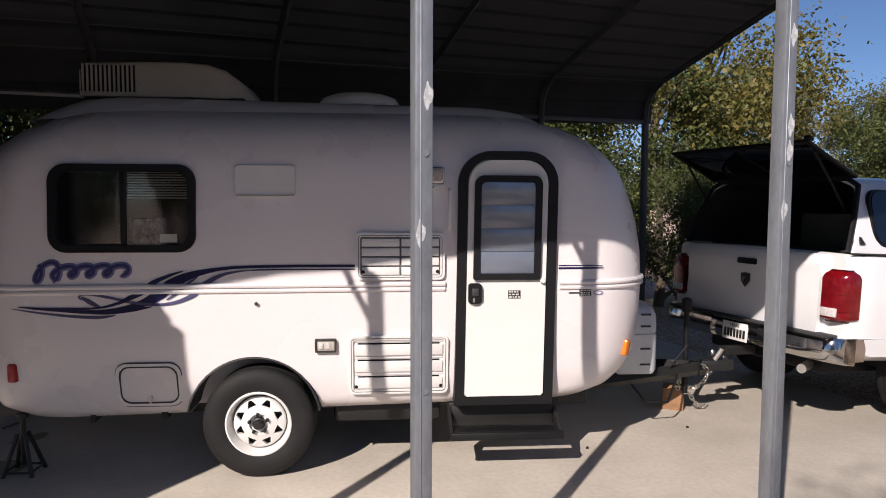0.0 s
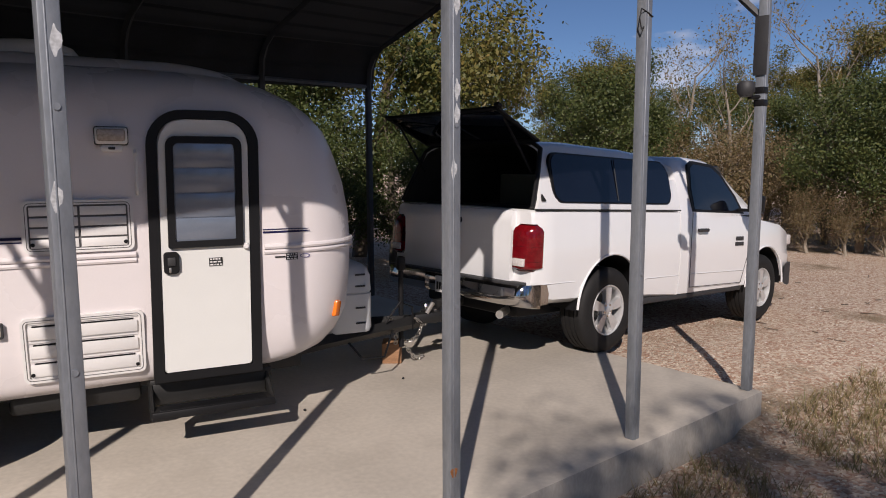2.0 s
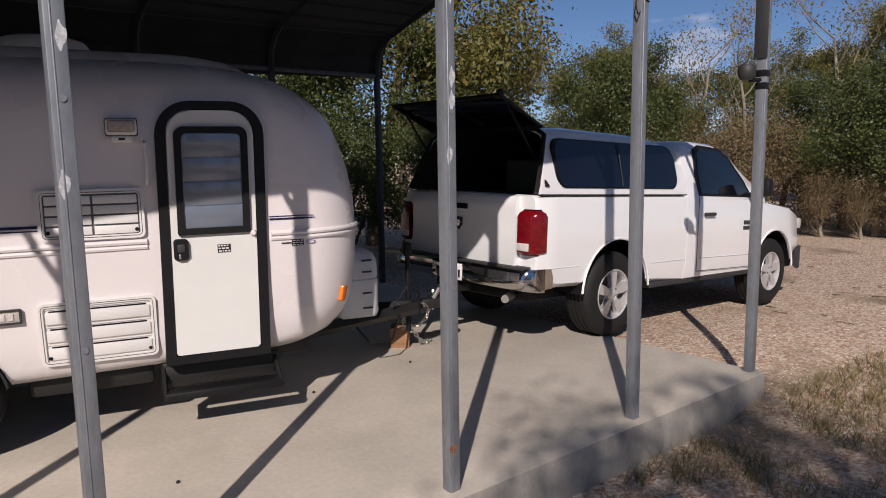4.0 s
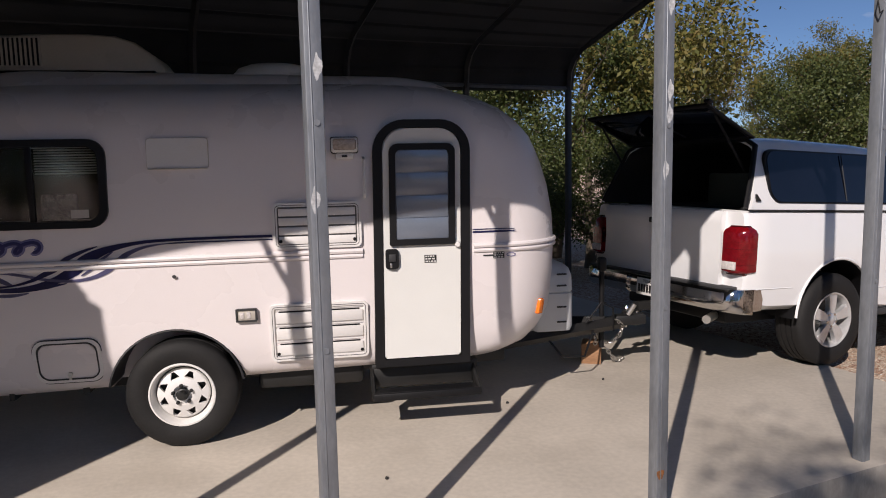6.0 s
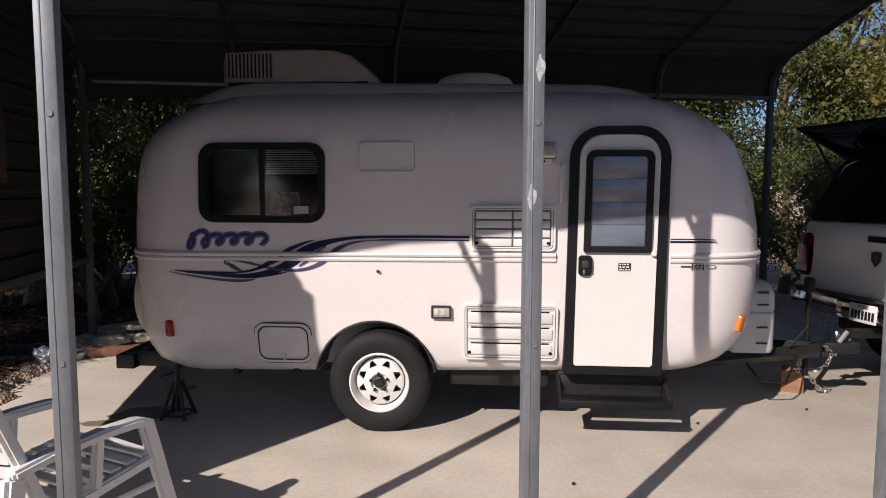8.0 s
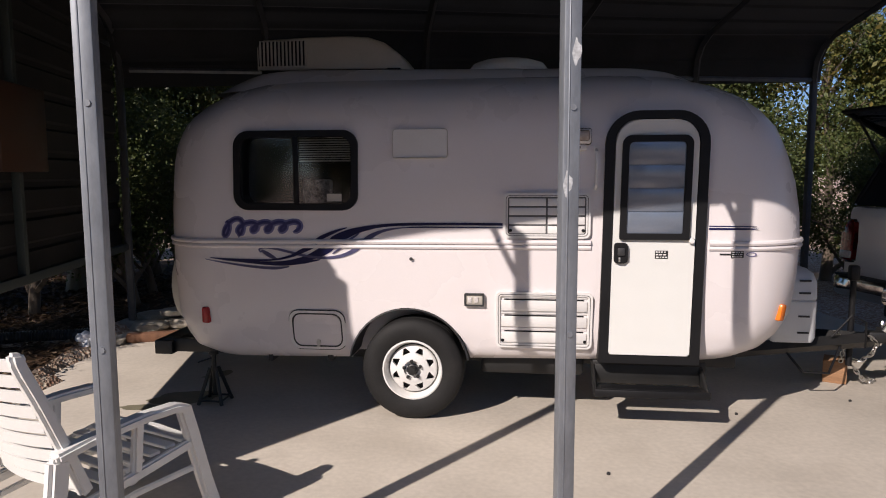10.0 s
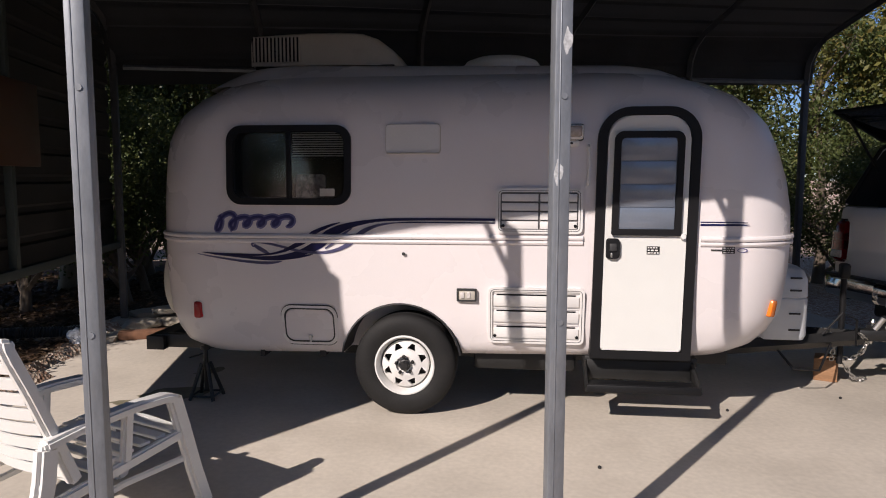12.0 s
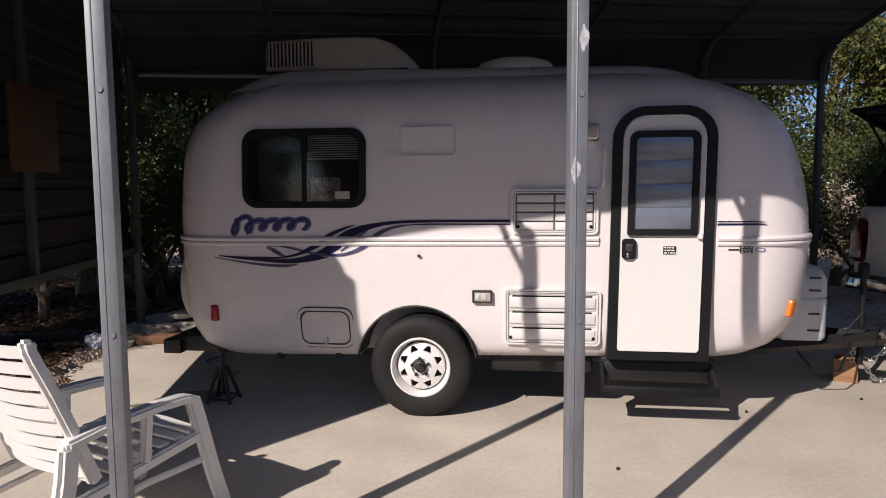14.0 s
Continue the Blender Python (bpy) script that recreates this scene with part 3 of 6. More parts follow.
# raised roof panel
bm = bmesh.new()
rings = []
for z, i in ((2.24, -0.10), (2.31, -0.03), (2.355, 0.02), (2.39, 0.07), (2.41, 0.13), (2.418, 0.22)):
    rings.append([bm.verts.new((0.24 + x, 1.0 + y, z + 0.012 * (1 - ((x / 1.9) ** 2)) - 0.03 * max(0.0, x))) for x, y in rrect(3.30 - 3 * i, 1.16 - 2 * i, 0.3)])
for A, B in zip(rings, rings[1:]):
    for k in range(len(A)):
        bm.faces.new((A[k], A[(k + 1) % len(A)], B[(k + 1) % len(A)], B[k]))
bm.faces.new(rings[-1])
part("roof_panel", bm, M_GEL, caravan)

# moulded belt round the shell, broken at the door
run = [(x, y) for x, y in ring_at(1.2, 0.004, 12, 48)]
for lo, hi in ((-9, 1.21), (1.885, 9)):
    seg = []
    k0 = max(range(len(run)), key=lambda k: run[k][1] * 10 - abs(run[k][0]))
    order = run[k0:] + run[:k0]
    if lo < 0:
        seg = [p for p in order if p[0] <= hi and not (p[1] > 1.9)]
    else:
        seg = [p for p in order if p[0] >= lo and not (p[1] > 1.9)]
    part("belt_moulding", tube([(x, y, 1.212 + 0.004 * x) for x, y in seg], 0.017, 8), M_GEL, caravan)
    bm = tube([(x, y + 0.006, 1.180 + 0.004 * x) for x, y in seg], 0.016, 8)
    part("belt_moulding", bm, M_GEL, caravan)


def wall_y(z):
    return interp(SIDE, z)


def tilt(bm, z0, z1):
    """Leans an upright plate with the shell between two heights."""
    a, b = wall_y(z0), wall_y(z1)
    for v in bm.verts:
        v.co.y += a - 0.006 + (b - a) * (v.co.z - z0) / (z1 - z0)
    return bm


# side window
win = new("side_window")
win.parent = caravan
win["label"] = "black-framed sliding window with a blind"
part("window_frame", tilt(plate(rrect(0.855, 0.53, 0.105), -0.02, 0.02, WX, WZ, rrect(0.765, 0.445, 0.075)), 1.42, 1.95), M_BLACK, win)
part("mullion", box(WX - 0.014, -0.008, WZ - 0.223, WX + 0.02, 0.014, WZ + 0.223, 0.004), M_BLACK, win)
M_GLASS = mat("window glass", (0.9, 0.92, 0.93), 0.0, var=0.02, bump=0.0, trans=1.0, spec=0.6)
for x0, x1, y in ((WX - 0.385, WX - 0.01, 0.016), (WX + 0.015, WX + 0.385, 0.002)):
    g = part("pane", box(x0, y, WZ - 0.226, x1, y + 0.004, WZ + 0.226), M_GLASS, win, "clear sliding pane", 0)
    g.visible_shadow = False
slat = finish(box(-0.185, 0.05, -0.001, 0.185, 0.068, 0.002), "slat", M_BLIND)
for i in range(12):
    s = new("slat", slat)
    s.parent, s.matrix_basis = win, pose(WX + 0.2, 0, WZ + 0.215 - 0.0155 * i, 18)
# Near-black sheet, no cloth, coloured for the shade inside the caravan.
part("curtain", box(WX - 0.38, 0.135, WZ - 0.22, WX + 0.385, 0.145, WZ + 0.22), mat("near-black interior shade panel", (0.005, 0.005, 0.005), 0.9, var=0.4, scale=7), win, "near-black panel standing for the dim interior")
part("curtain", box(WX + 0.03, 0.07, WZ - 0.225, WX + 0.23, 0.085, WZ - 0.06, 0.02), M_CURT, win, "speckled fabric bunched behind the glass")
part("reveal", plate(rrect(0.785, 0.465, 0.085), 0.006, 0.168, WX, WZ, rrect(0.755, 0.435, 0.07)), M_BLACK, win, "black inner reveal")
part("sticker", box(WX + 0.215, -0.003, WZ - 0.205, WX + 0.315, 0.0, WZ - 0.155), M_BEIGE, win, "cream sticker on the glass", 0)

# plain access panel with a raised rim
vp = new("exterior_vent")
vp.parent = caravan
part("vent_cover", tilt(plate(rrect(0.355, 0.185, 0.02), -0.012, 0.02, 0.06, 1.853, None, 0.006), 1.75, 1.95), M_WPLAST, vp)
part("drip_lip", tilt(box(-0.11, -0.022, 1.757, 0.235, -0.004, 1.764, 0.002), 1.75, 1.95), M_BEIGE, vp, "stained lower lip")
part("seal", tilt(plate(rrect(0.363, 0.193, 0.024), -0.003, 0.01, 0.06, 1.853, rrect(0.352, 0.182, 0.02)), 1.75, 1.95), M_BEIGE, vp)


def vent(cx, cz, w, h, slots, cols, y_lo, y_hi, label):
    v = new("appliance_vent")
    v.parent = caravan
    v["label"] = label
    part("vent_frame", tilt(plate(rrect(w, h, 0.035), -0.018, 0.02, cx, cz, rrect(w - 0.055, h - 0.05, 0.015)), y_lo, y_hi), M_WPLAST, v)
    part("rim", tilt(plate(rrect(w - 0.030, h - 0.028, 0.026), -0.0195, -0.004, cx, cz, rrect(w - 0.036, h - 0.034, 0.023)), y_lo, y_hi), M_DPLAST, v)
    # The upper vent's grey backing colours in the shade behind its louvres.
    part("backing", tilt(plate(rrect(w - 0.05, h - 0.045, 0.015), -0.004, 0.03, cx, cz), y_lo, y_hi), M_SHADE if cols > 1 else M_WPLAST, v)
    iw, ih = w - 0.06, h - 0.055
    for c in range(cols):
        for s in range(slots):
            z = cz + ih / 2 - ih * (s + 0.5) / slots
            x0, x1 = cx - iw / 2 + iw * c / cols + 0.006, cx - iw / 2 + iw * (c + 1) / cols - 0.006
            if cols > 1:
                bm = box(x0, -0.015, z - ih / slots * 0.46, x1, -0.005, z + ih / slots * 0.36, 0.003)
            else:
                bm = box(x0, -0.017, z - ih / slots * 0.42, x1, -0.005, z + ih / slots * 0.25, 0.004)
                add_box(bm, x0, -0.010, z + ih / slots * 0.41, x1, -0.005, z + ih / slots * 0.5)
            part("louvre", tilt(bm, y_lo, y_hi), M_WPLAST, v)
            # Black strips colour in the shade of the lower vent's slots.
            if cols == 1:
                part("slot", tilt(box(x0 + 0.02, -0.007, z + ih / slots * 0.25, x1 - 0.02, 0.0, z + ih / slots * 0.335), y_lo, y_hi), M_BLACK, v)
    for sx in (-1, 1):
        bm = lathe([(0.011, -0.02), (0.011, -0.012), (0.0, -0.012)], 10)
        bmesh.ops.translate(bm, verts=bm.verts, vec=(cx + sx * (w / 2 - 0.045), 0, cz - h / 2 + 0.05))
        part("latch", tilt(bm, y_lo, y_hi), M_BLACK, v)
    for k in range(5):
        for sz in (-1, 1):
            bm = lathe([(0.005, -0.017), (0.004, -0.013), (0.0, -0.013)], 8)
            bmesh.ops.translate(bm, verts=bm.verts, vec=(cx - w / 2 + 0.03 + (w - 0.06) * k / 4, 0, cz + sz * (h / 2 - 0.008)))
            part("screw", tilt(bm, y_lo, y_hi), M_CHAIN, v)


vent(0.882, 1.39, 0.55, 0.29, 4, 2, 1.25, 1.53, "white upper appliance vent with louvres")
vent(0.871, 0.70, 0.625, 0.38, 3, 1, 0.51, 0.89, "white lower refrigerator vent with three louvres")

# rear access hatch
hatch = new("access_hatch")
hatch.parent = caravan
part("hatch_frame", tilt(plate(rrect(0.39, 0.28, 0.07), -0.010, 0.03, -0.663, 0.594, rrect(0.335, 0.23, 0.055)), 0.45, 0.735), M_WPLAST, hatch)
part("seal", tilt(plate(rrect(0.35, 0.245, 0.062), -0.013, 0.0, -0.663, 0.594, rrect(0.333, 0.228, 0.055)), 0.45, 0.735), M_DPLAST, hatch, "dark rubber seal")
part("seal", tilt(plate(rrect(0.40, 0.292, 0.076), -0.005, 0.01, -0.663, 0.594, rrect(0.388, 0.280, 0.07)), 0.45, 0.735), M_DPLAST, hatch, "dark rubber seal")
part("hatch_door", tilt(plate(rrect(0.33, 0.225, 0.054), -0.007, 0.02, -0.663, 0.594, None, 0.004), 0.45, 0.735), M_GEL, hatch)
bm = lathe([(0.014, -0.022), (0.014, -0.004), (0.0, -0.004)], 12)
bmesh.ops.translate(bm, verts=bm.verts, vec=(-0.66, wall_y(0.51), 0.51))
add_box(bm, -0.668, wall_y(0.5) - 0.026, 0.475, -0.652, wall_y(0.5) - 0.016, 0.51, 0.003)
part("lock", bm, M_CHAIN, hatch, "chrome key lock")

# outlet box, marker lamps, porch light, grab rail
ob_ = new("outlet_box")
ob_.parent = caravan
part("outlet_frame", tilt(plate(rrect(0.13, 0.085, 0.006), -0.02, 0.03, 0.417, 0.833, rrect(0.11, 0.066, 0.004)), 0.79, 0.875), M_DPLAST, ob_)
part("outlet_lid", tilt(box(0.362, -0.012, 0.80, 0.472, 0.02, 0.866, 0.004), 0.79, 0.875), M_BEIGE, ob_)
for x in (0.388, 0.43):
    part("socket", tilt(box(x - 0.012, -0.018, 0.812, x + 0.014, -0.01, 0.852, 0.003), 0.79, 0.875), M_CLEAR, ob_)
lamp = part("rear_marker_lamp", box(-0.028, -0.02, -0.058, 0.028, 0.03, 0.058, 0.014), M_MARK, caravan, "red marker lamp")
lamp.matrix_basis = pose(-1.458, 0.030, 0.685, 0, 0, -9)
lamp = part("front_marker_lamp", box(-0.035, -0.018, -0.055, 0.035, 0.03, 0.055, 0.014), M_AMBER, caravan, "amber marker lamp")
lamp.matrix_basis = pose(2.385, 0.14, 0.762, 6, 8, 48)
pl = new("porch_light")
pl.parent = caravan
part("housing", box(0.985, -0.05, 1.842, 1.15, 0.03, 1.935, 0.014), M_WPLAST, pl)
part("lens", box(0.996, -0.062, 1.858, 1.139, -0.045, 1.925, 0.012), mat("yellowed lens", (0.42, 0.35, 0.30), 0.2, var=0.3, scale=60, bump=0.3, coat=0.5), pl, "yellowed ribbed lens")
part("gasket", box(0.98, -0.012, 1.836, 1.155, 0.03, 1.941, 0.014), M_DPLAST, pl)
part("switch", box(1.05, -0.042, 1.812, 1.085, -0.03, 1.826, 0.003), M_DPLAST, pl)
part("switch_box", box(1.01, -0.035, 1.80, 1.125, 0.03, 1.838, 0.012), M_WPLAST, pl)
gb_ = new("grab_rail")
gb_.parent = caravan
part("bar", tube([(1.185, -0.01, 1.56), (1.185, -0.045, 1.585), (1.185, -0.05, 1.70), (1.185, -0.04, 1.79), (1.185, 0.01, 1.81)], 0.009, 8), M_WPLAST, gb_)
for z in (1.565, 1.805):
    part("foot", tilt(plate(rrect(0.03, 0.05, 0.012), -0.012, 0.02, 1.185, z), 1.5, 1.9), M_WPLAST, gb_)
bm = lathe([(0.012, -0.012), (0.008, -0.004), (0.0, -0.004)], 10)
bmesh.ops.translate(bm, verts=bm.verts, vec=(0.0, 0.0, 1.1))
part("snap", bm, M_DPLAST, caravan)

# entry door
door = new("entry_door")
door.parent = caravan
door["label"] = "white entry door with a louvred window and black seal"
DX, DZ, DW, DH = 1.547, 1.243, 0.628, 1.6


def door_plate(w, h, rt, y0, y1, hole=None, bevel=0.0, cz=DZ):
    bm = plate(rrect(w, h, [rt, rt, 0.012, 0.012], 8), y0, y1, DX, cz, rrect(hole[0], hole[1], [hole[2], hole[2], 0.01, 0.01], 8) if hole else None, bevel)
    for v in bm.verts:
        v.co.x += 0.012 * (v.co.z - DZ) / 0.8
    return bm


part("door_frame", door_plate(DW, DH, 0.20, -0.028, 0.14, (0.512, 1.50, 0.145)), M_BLACK, door, "black rubber door frame")
part("door_leaf", door_plate(0.503, 1.49, 0.14, -0.022, 0.12, None, 0.008), M_DOOR, door)
dw = new("door_window")
dw.parent = door
part("window_frame", door_plate(0.425, 0.65, 0.055, -0.044, -0.015, (0.345, 0.57, 0.035), 0, 1.567), M_BLACK, dw)
bm = plate(rrect(0.355, 0.58, 0.03), -0.026, -0.020, DX + 0.004, 1.567)
part("pane", bm, M_FROST, dw, "frosted reflective glass")
for i in range(4):
    z = 1.567 + 0.285 - 0.145 * (i + 0.5)
    o = part("louvre", box(-0.168, -0.004, -0.070, 0.168, 0.002, 0.070, 0.002), M_FROST, dw)
    o.matrix_basis = pose(DX + 0.004, -0.032, z, 4.5)
hd = new("door_handle")
hd.parent = door
part("escutcheon", plate(rrect(0.085, 0.13, 0.022), -0.045, -0.01, 1.347, 1.156, None, 0.008), M_BLACK, hd)
part("paddle", box(1.325, -0.056, 1.14, 1.37, -0.04, 1.19, 0.006), M_DPLAST, hd)
part("deadbolt", box(1.332, -0.05, 1.10, 1.345, -0.04, 1.13, 0.004), M_CHAIN, hd)
bm = lathe([(0.0, -0.05), (0.014, -0.048), (0.020, -0.035), (0.016, -0.02), (0.016, -0.01)], 14)
bmesh.ops.translate(bm, verts=bm.verts, vec=(1.777, 0, 1.236))
part("bumper_stop", bm, M_WPLAST, door)


def bars(name, cx, cz, w, h, n, y, material, parent, label):
    """A small unreadable label: a dark ground with short pale bars."""
    g = new(name)
    g.parent = parent
    g["label"] = label
    part("ground_plate", box(cx - w / 2, y - 0.002, cz - h / 2, cx + w / 2, y + 0.004, cz + h / 2), M_INK, g)
    random.seed(name + label)
    for i in range(n):
        z = cz + h / 2 - h * (i + 0.5) / n
        x = cx - w / 2 + 0.006
        while x < cx + w / 2 - 0.01:
            l = random.uniform(0.006, 0.02)
            part("print_bar", box(x, y - 0.0035, z - h / n * 0.25, min(x + l, cx + w / 2 - 0.004), y - 0.001, z + h / n * 0.25), M_WPLAST, g, "", 0)
            x += l + 0.006
    return g


bars("warning_label", 1.597, 1.148, 0.078, 0.05, 3, -0.024, M_INK, door, "small black printed label")
g = bars("maker_badge", 2.06, 1.152, 0.075, 0.042, 3, -0.004, M_INK, caravan, "small dark decal with pale marks")
part("badge_stem", box(1.955, -0.004, 1.148, 2.02, 0.004, 1.156), M_INK, g)
part("badge_ring", plate([(0.032 * math.cos(a), 0.014 * math.sin(a)) for a in [i * 0.3927 for i in range(16)]], 0.0, 0.012, 2.145, 1.152, [(0.026 * math.cos(a), 0.010 * math.sin(a)) for a in [i * 0.3927 for i in range(16)]]), M_GREYDEC, g)

# decals: name shape without letters, swooshes and pinstripes
decal = new("side_decal")
decal.parent = caravan
decal["label"] = "navy and violet swoosh stripes"


def ribbon(pts, widths, material, name="stripe", y=-0.003):
    """A thin flat band along points of the side wall, with a width at each."""
    bm = bmesh.new()
    m_ = 72
    top, bot = [], []
    P = [Vector((a, 0, b)) for a, b in pts]
    for i in range(m_ + 1):
        f = i / m_ * (len(P) - 1)
        k = min(int(f), len(P) - 2)
        t = f - k
        p0, p1, p2, p3 = P[max(k - 1, 0)], P[k], P[k + 1], P[min(k + 2, len(P) - 1)]
        c = 0.5 * ((2 * p1) + (-p0 + p2) * t + (2 * p0 - 5 * p1 + 4 * p2 - p3) * t * t + (-p0 + 3 * p1 - 3 * p2 + p3) * t ** 3)
        d = 0.5 * ((-p0 + p2) + 2 * (2 * p0 - 5 * p1 + 4 * p2 - p3) * t + 3 * (-p0 + 3 * p1 - 3 * p2 + p3) * t * t)
        nrm = Vector((-d.z, 0, d.x)).normalized()
        w = widths[k] + (widths[k + 1] - widths[k]) * t
        for lst, sgn in ((top, 1), (bot, -1)):
            q = c + nrm * w * sgn / 2
            corner = 0.0
            e = interp(REAR, q.z) + 0.46 - q.x
            if e > 0:
                corner = 0.46 - math.sqrt(max(0.0, 0.46 ** 2 - e * e))
            lst.append(bm.verts.new((q.x, wall_y(q.z) + corner + y, q.z)))
    for i in range(m_):
        bm.faces.new((top[i], top[i + 1], bot[i + 1], bot[i]))
    bmesh.ops.solidify(bm, geom=bm.faces[:], thickness=0.003)
    return part(name, bm, material, decal)


ribbon([(-0.431, 1.304), (-0.512, 1.278), (-0.617, 1.230), (-0.668, 1.181), (-0.747, 1.143), (-0.825, 1.108), (-0.943, 1.082), (-1.120, 1.077), (-1.279, 1.081), (-1.398, 1.092)], [0.004, 0.018, 0.030, 0.033, 0.030, 0.018, 0.011, 0.018, 0.015, 0.004], M_NAVY, y=-0.006)
ribbon([(0.60, 1.331), (0.25, 1.331), (-0.076, 1.326), (-0.226, 1.313), (-0.348, 1.289), (-0.436, 1.259), (-0.510, 1.218), (-0.572, 1.165), (-0.650, 1.120), (-0.748, 1.086), (-0.885, 1.063), (-1.082, 1.062), (-1.319, 1.079)], [0.016, 0.016, 0.018, 0.022, 0.037, 0.055, 0.070, 0.070, 0.052, 0.033, 0.022, 0.015, 0.007], M_NAVY, y=-0.004)
ribbon([(-0.348, 1.267), (-0.410, 1.225), (-0.469, 1.173), (-0.535, 1.128)], [0.007, 0.018, 0.018, 0.007], M_GREYDEC, y=-0.007)
ribbon([(-0.02, 1.305), (-0.076, 1.303), (-0.182, 1.285), (-0.269, 1.248), (-0.327, 1.203), (-0.381, 1.154), (-0.478, 1.113), (-0.593, 1.099), (-0.728, 1.112), (-0.844, 1.139), (-0.960, 1.163), (-1.019, 1.165), (-1.045, 1.150), (-1.032, 1.131)], [0.003, 0.009, 0.018, 0.030, 0.033, 0.030, 0.022, 0.018, 0.017, 0.017, 0.017, 0.015, 0.013, 0.007], M_GREYDEC, y=-0.005)
ribbon([(0.60, 1.309), (0.25, 1.310), (0.05, 1.309), (-0.12, 1.302)], [0.007, 0.008, 0.010, 0.004], M_NAVY)
ribbon([(-1.031, 1.146), (-0.993, 1.123), (-0.954, 1.101), (-0.916, 1.082)], [0.015, 0.030, 0.026, 0.004], M_GREYDEC, y=-0.003)
ribbon([(-0.621, 1.086), (-0.729, 1.069), (-0.866, 1.051), (-1.003, 1.051), (-1.161, 1.062)], [0.004, 0.022, 0.018, 0.011, 0.004], M_NAVY, y=-0.003)
ribbon([(-0.839, 1.036), (-0.945, 1.024), (-1.122, 1.035), (-1.319, 1.061), (-1.438, 1.081)], [0.007, 0.022, 0.017, 0.011, 0.004], M_GREYDEC, y=-0.002)
ribbon([(1.885, 1.327), (2.0, 1.327), (2.1, 1.327), (2.17, 1.325)], [0.007, 0.007, 0.007, 0.003], M_NAVY)
ribbon([(1.885, 1.310), (2.0, 1.310), (2.1, 1.310), (2.18, 1.312)], [0.013, 0.013, 0.013, 0.003], M_NAVY)
# flowing name shape, drawn as plain loops
loops = []
for i in range(90):
    t = i / 89
    amp = 0.058 if t < 0.25 else 0.034
    a = t * 2 * math.pi * 5.5 + 0.6
    loops.append((-1.305 + 0.55 * t + 0.036 * math.sin(a) + 0.02 * math.cos(a), 1.300 + 0.012 * t + amp * math.cos(a) * (1 if t < 0.28 else 0.9)))
for wdt, ml, yy in ((0.044, M_GREYDEC, -0.003), (0.020, M_NAVY, -0.007)):
    bm = bmesh.new()
    pts3 = []
    for x, z in loops:
        e = interp(REAR, z) + 0.46 - x
        corner = 0.46 - math.sqrt(max(0.0, 0.46 ** 2 - e * e)) if e > 0 else 0.0
        pts3.append((x, wall_y(z) + corner + yy, z))
    add_tube(bm, pts3, wdt / 2, 6)
    for v in bm.verts:
        e = interp(REAR, v.co.z) + 0.46 - v.co.x
        corner = 0.46 - math.sqrt(max(0.0, 0.46 ** 2 - e * e)) if e > 0 else 0.0
        b0 = wall_y(v.co.z) + corner + yy
        v.co.y = b0 + (v.co.y - b0) * 0.12
    part("name_shape", bm, ml, decal, "grey and navy flowing name shape")

# roof gear
ac = new("air_conditioner")
ac.parent = caravan
ac["label"] = "aged cream rooftop air conditioner with a grille"
bm = bmesh.new()
rings = []
for x, h, w in ((-1.30, 0.21, 0.66), (-1.27, 0.235, 0.68), (-0.9, 0.25, 0.68), (-0.62, 0.25, 0.68), (-0.45, 0.24, 0.66), (-0.33, 0.20, 0.62), (-0.22, 0.12, 0.54), (-0.15, 0.03, 0.44)):
    ring = [bm.verts.new((x, 1.04 + yy * w / 2, 2.445 + zz * h)) for yy, zz in ((-1, 0), (-1, 0.75), (-0.93, 0.94), (-0.8, 1), (0.8, 1), (0.93, 0.94), (1, 0.75), (1, 0))]
    rings.append(ring)
for A, B in zip(rings, rings[1:]):
    for k in range(8):
        bm.faces.new((A[k], A[(k + 1) % 8], B[(k + 1) % 8], B[k]))
bm.faces.new(rings[0])
bm.faces.new(rings[-1])
part("shroud", bm, M_BEIGE, ac)
part("gasket", box(-1.28, 0.74, 2.425, -0.2, 1.34, 2.45, 0.004), M_BLACK, ac)
part("grille_recess", box(-1.285, 0.695, 2.475, -0.91, 0.706, 2.655), M_BLACK, ac)
for i in range(13):
    x = -1.275 + i * 0.0295
    part("grille_bar", box(x, 0.684, 2.47, x + 0.013, 0.70, 2.66, 0.003), M_BEIGE, ac)
rv = new("roof_vent")
rv.parent = caravan
bm = lathe([(0.30, 2.42), (0.30, 2.45), (0.27, 2.49), (0.2, 2.515), (0.1, 2.527), (0.0, 2.53)], 36, "z")
bmesh.ops.translate(bm, verts=bm.verts, vec=(0.6, 1.0, 0))
part("vent_lid", bm, M_WPLAST, rv)
part("vent_base", box(0.33, 0.73, 2.41, 0.87, 1.27, 2.435, 0.01), M_WPLAST, rv)
ant_ = part("antenna_stub", tube([(-1.12, 1.35, 2.44), (-1.12, 1.35, 2.80)], 0.02, 8), M_WPLAST, caravan, "pale roof antenna mast")

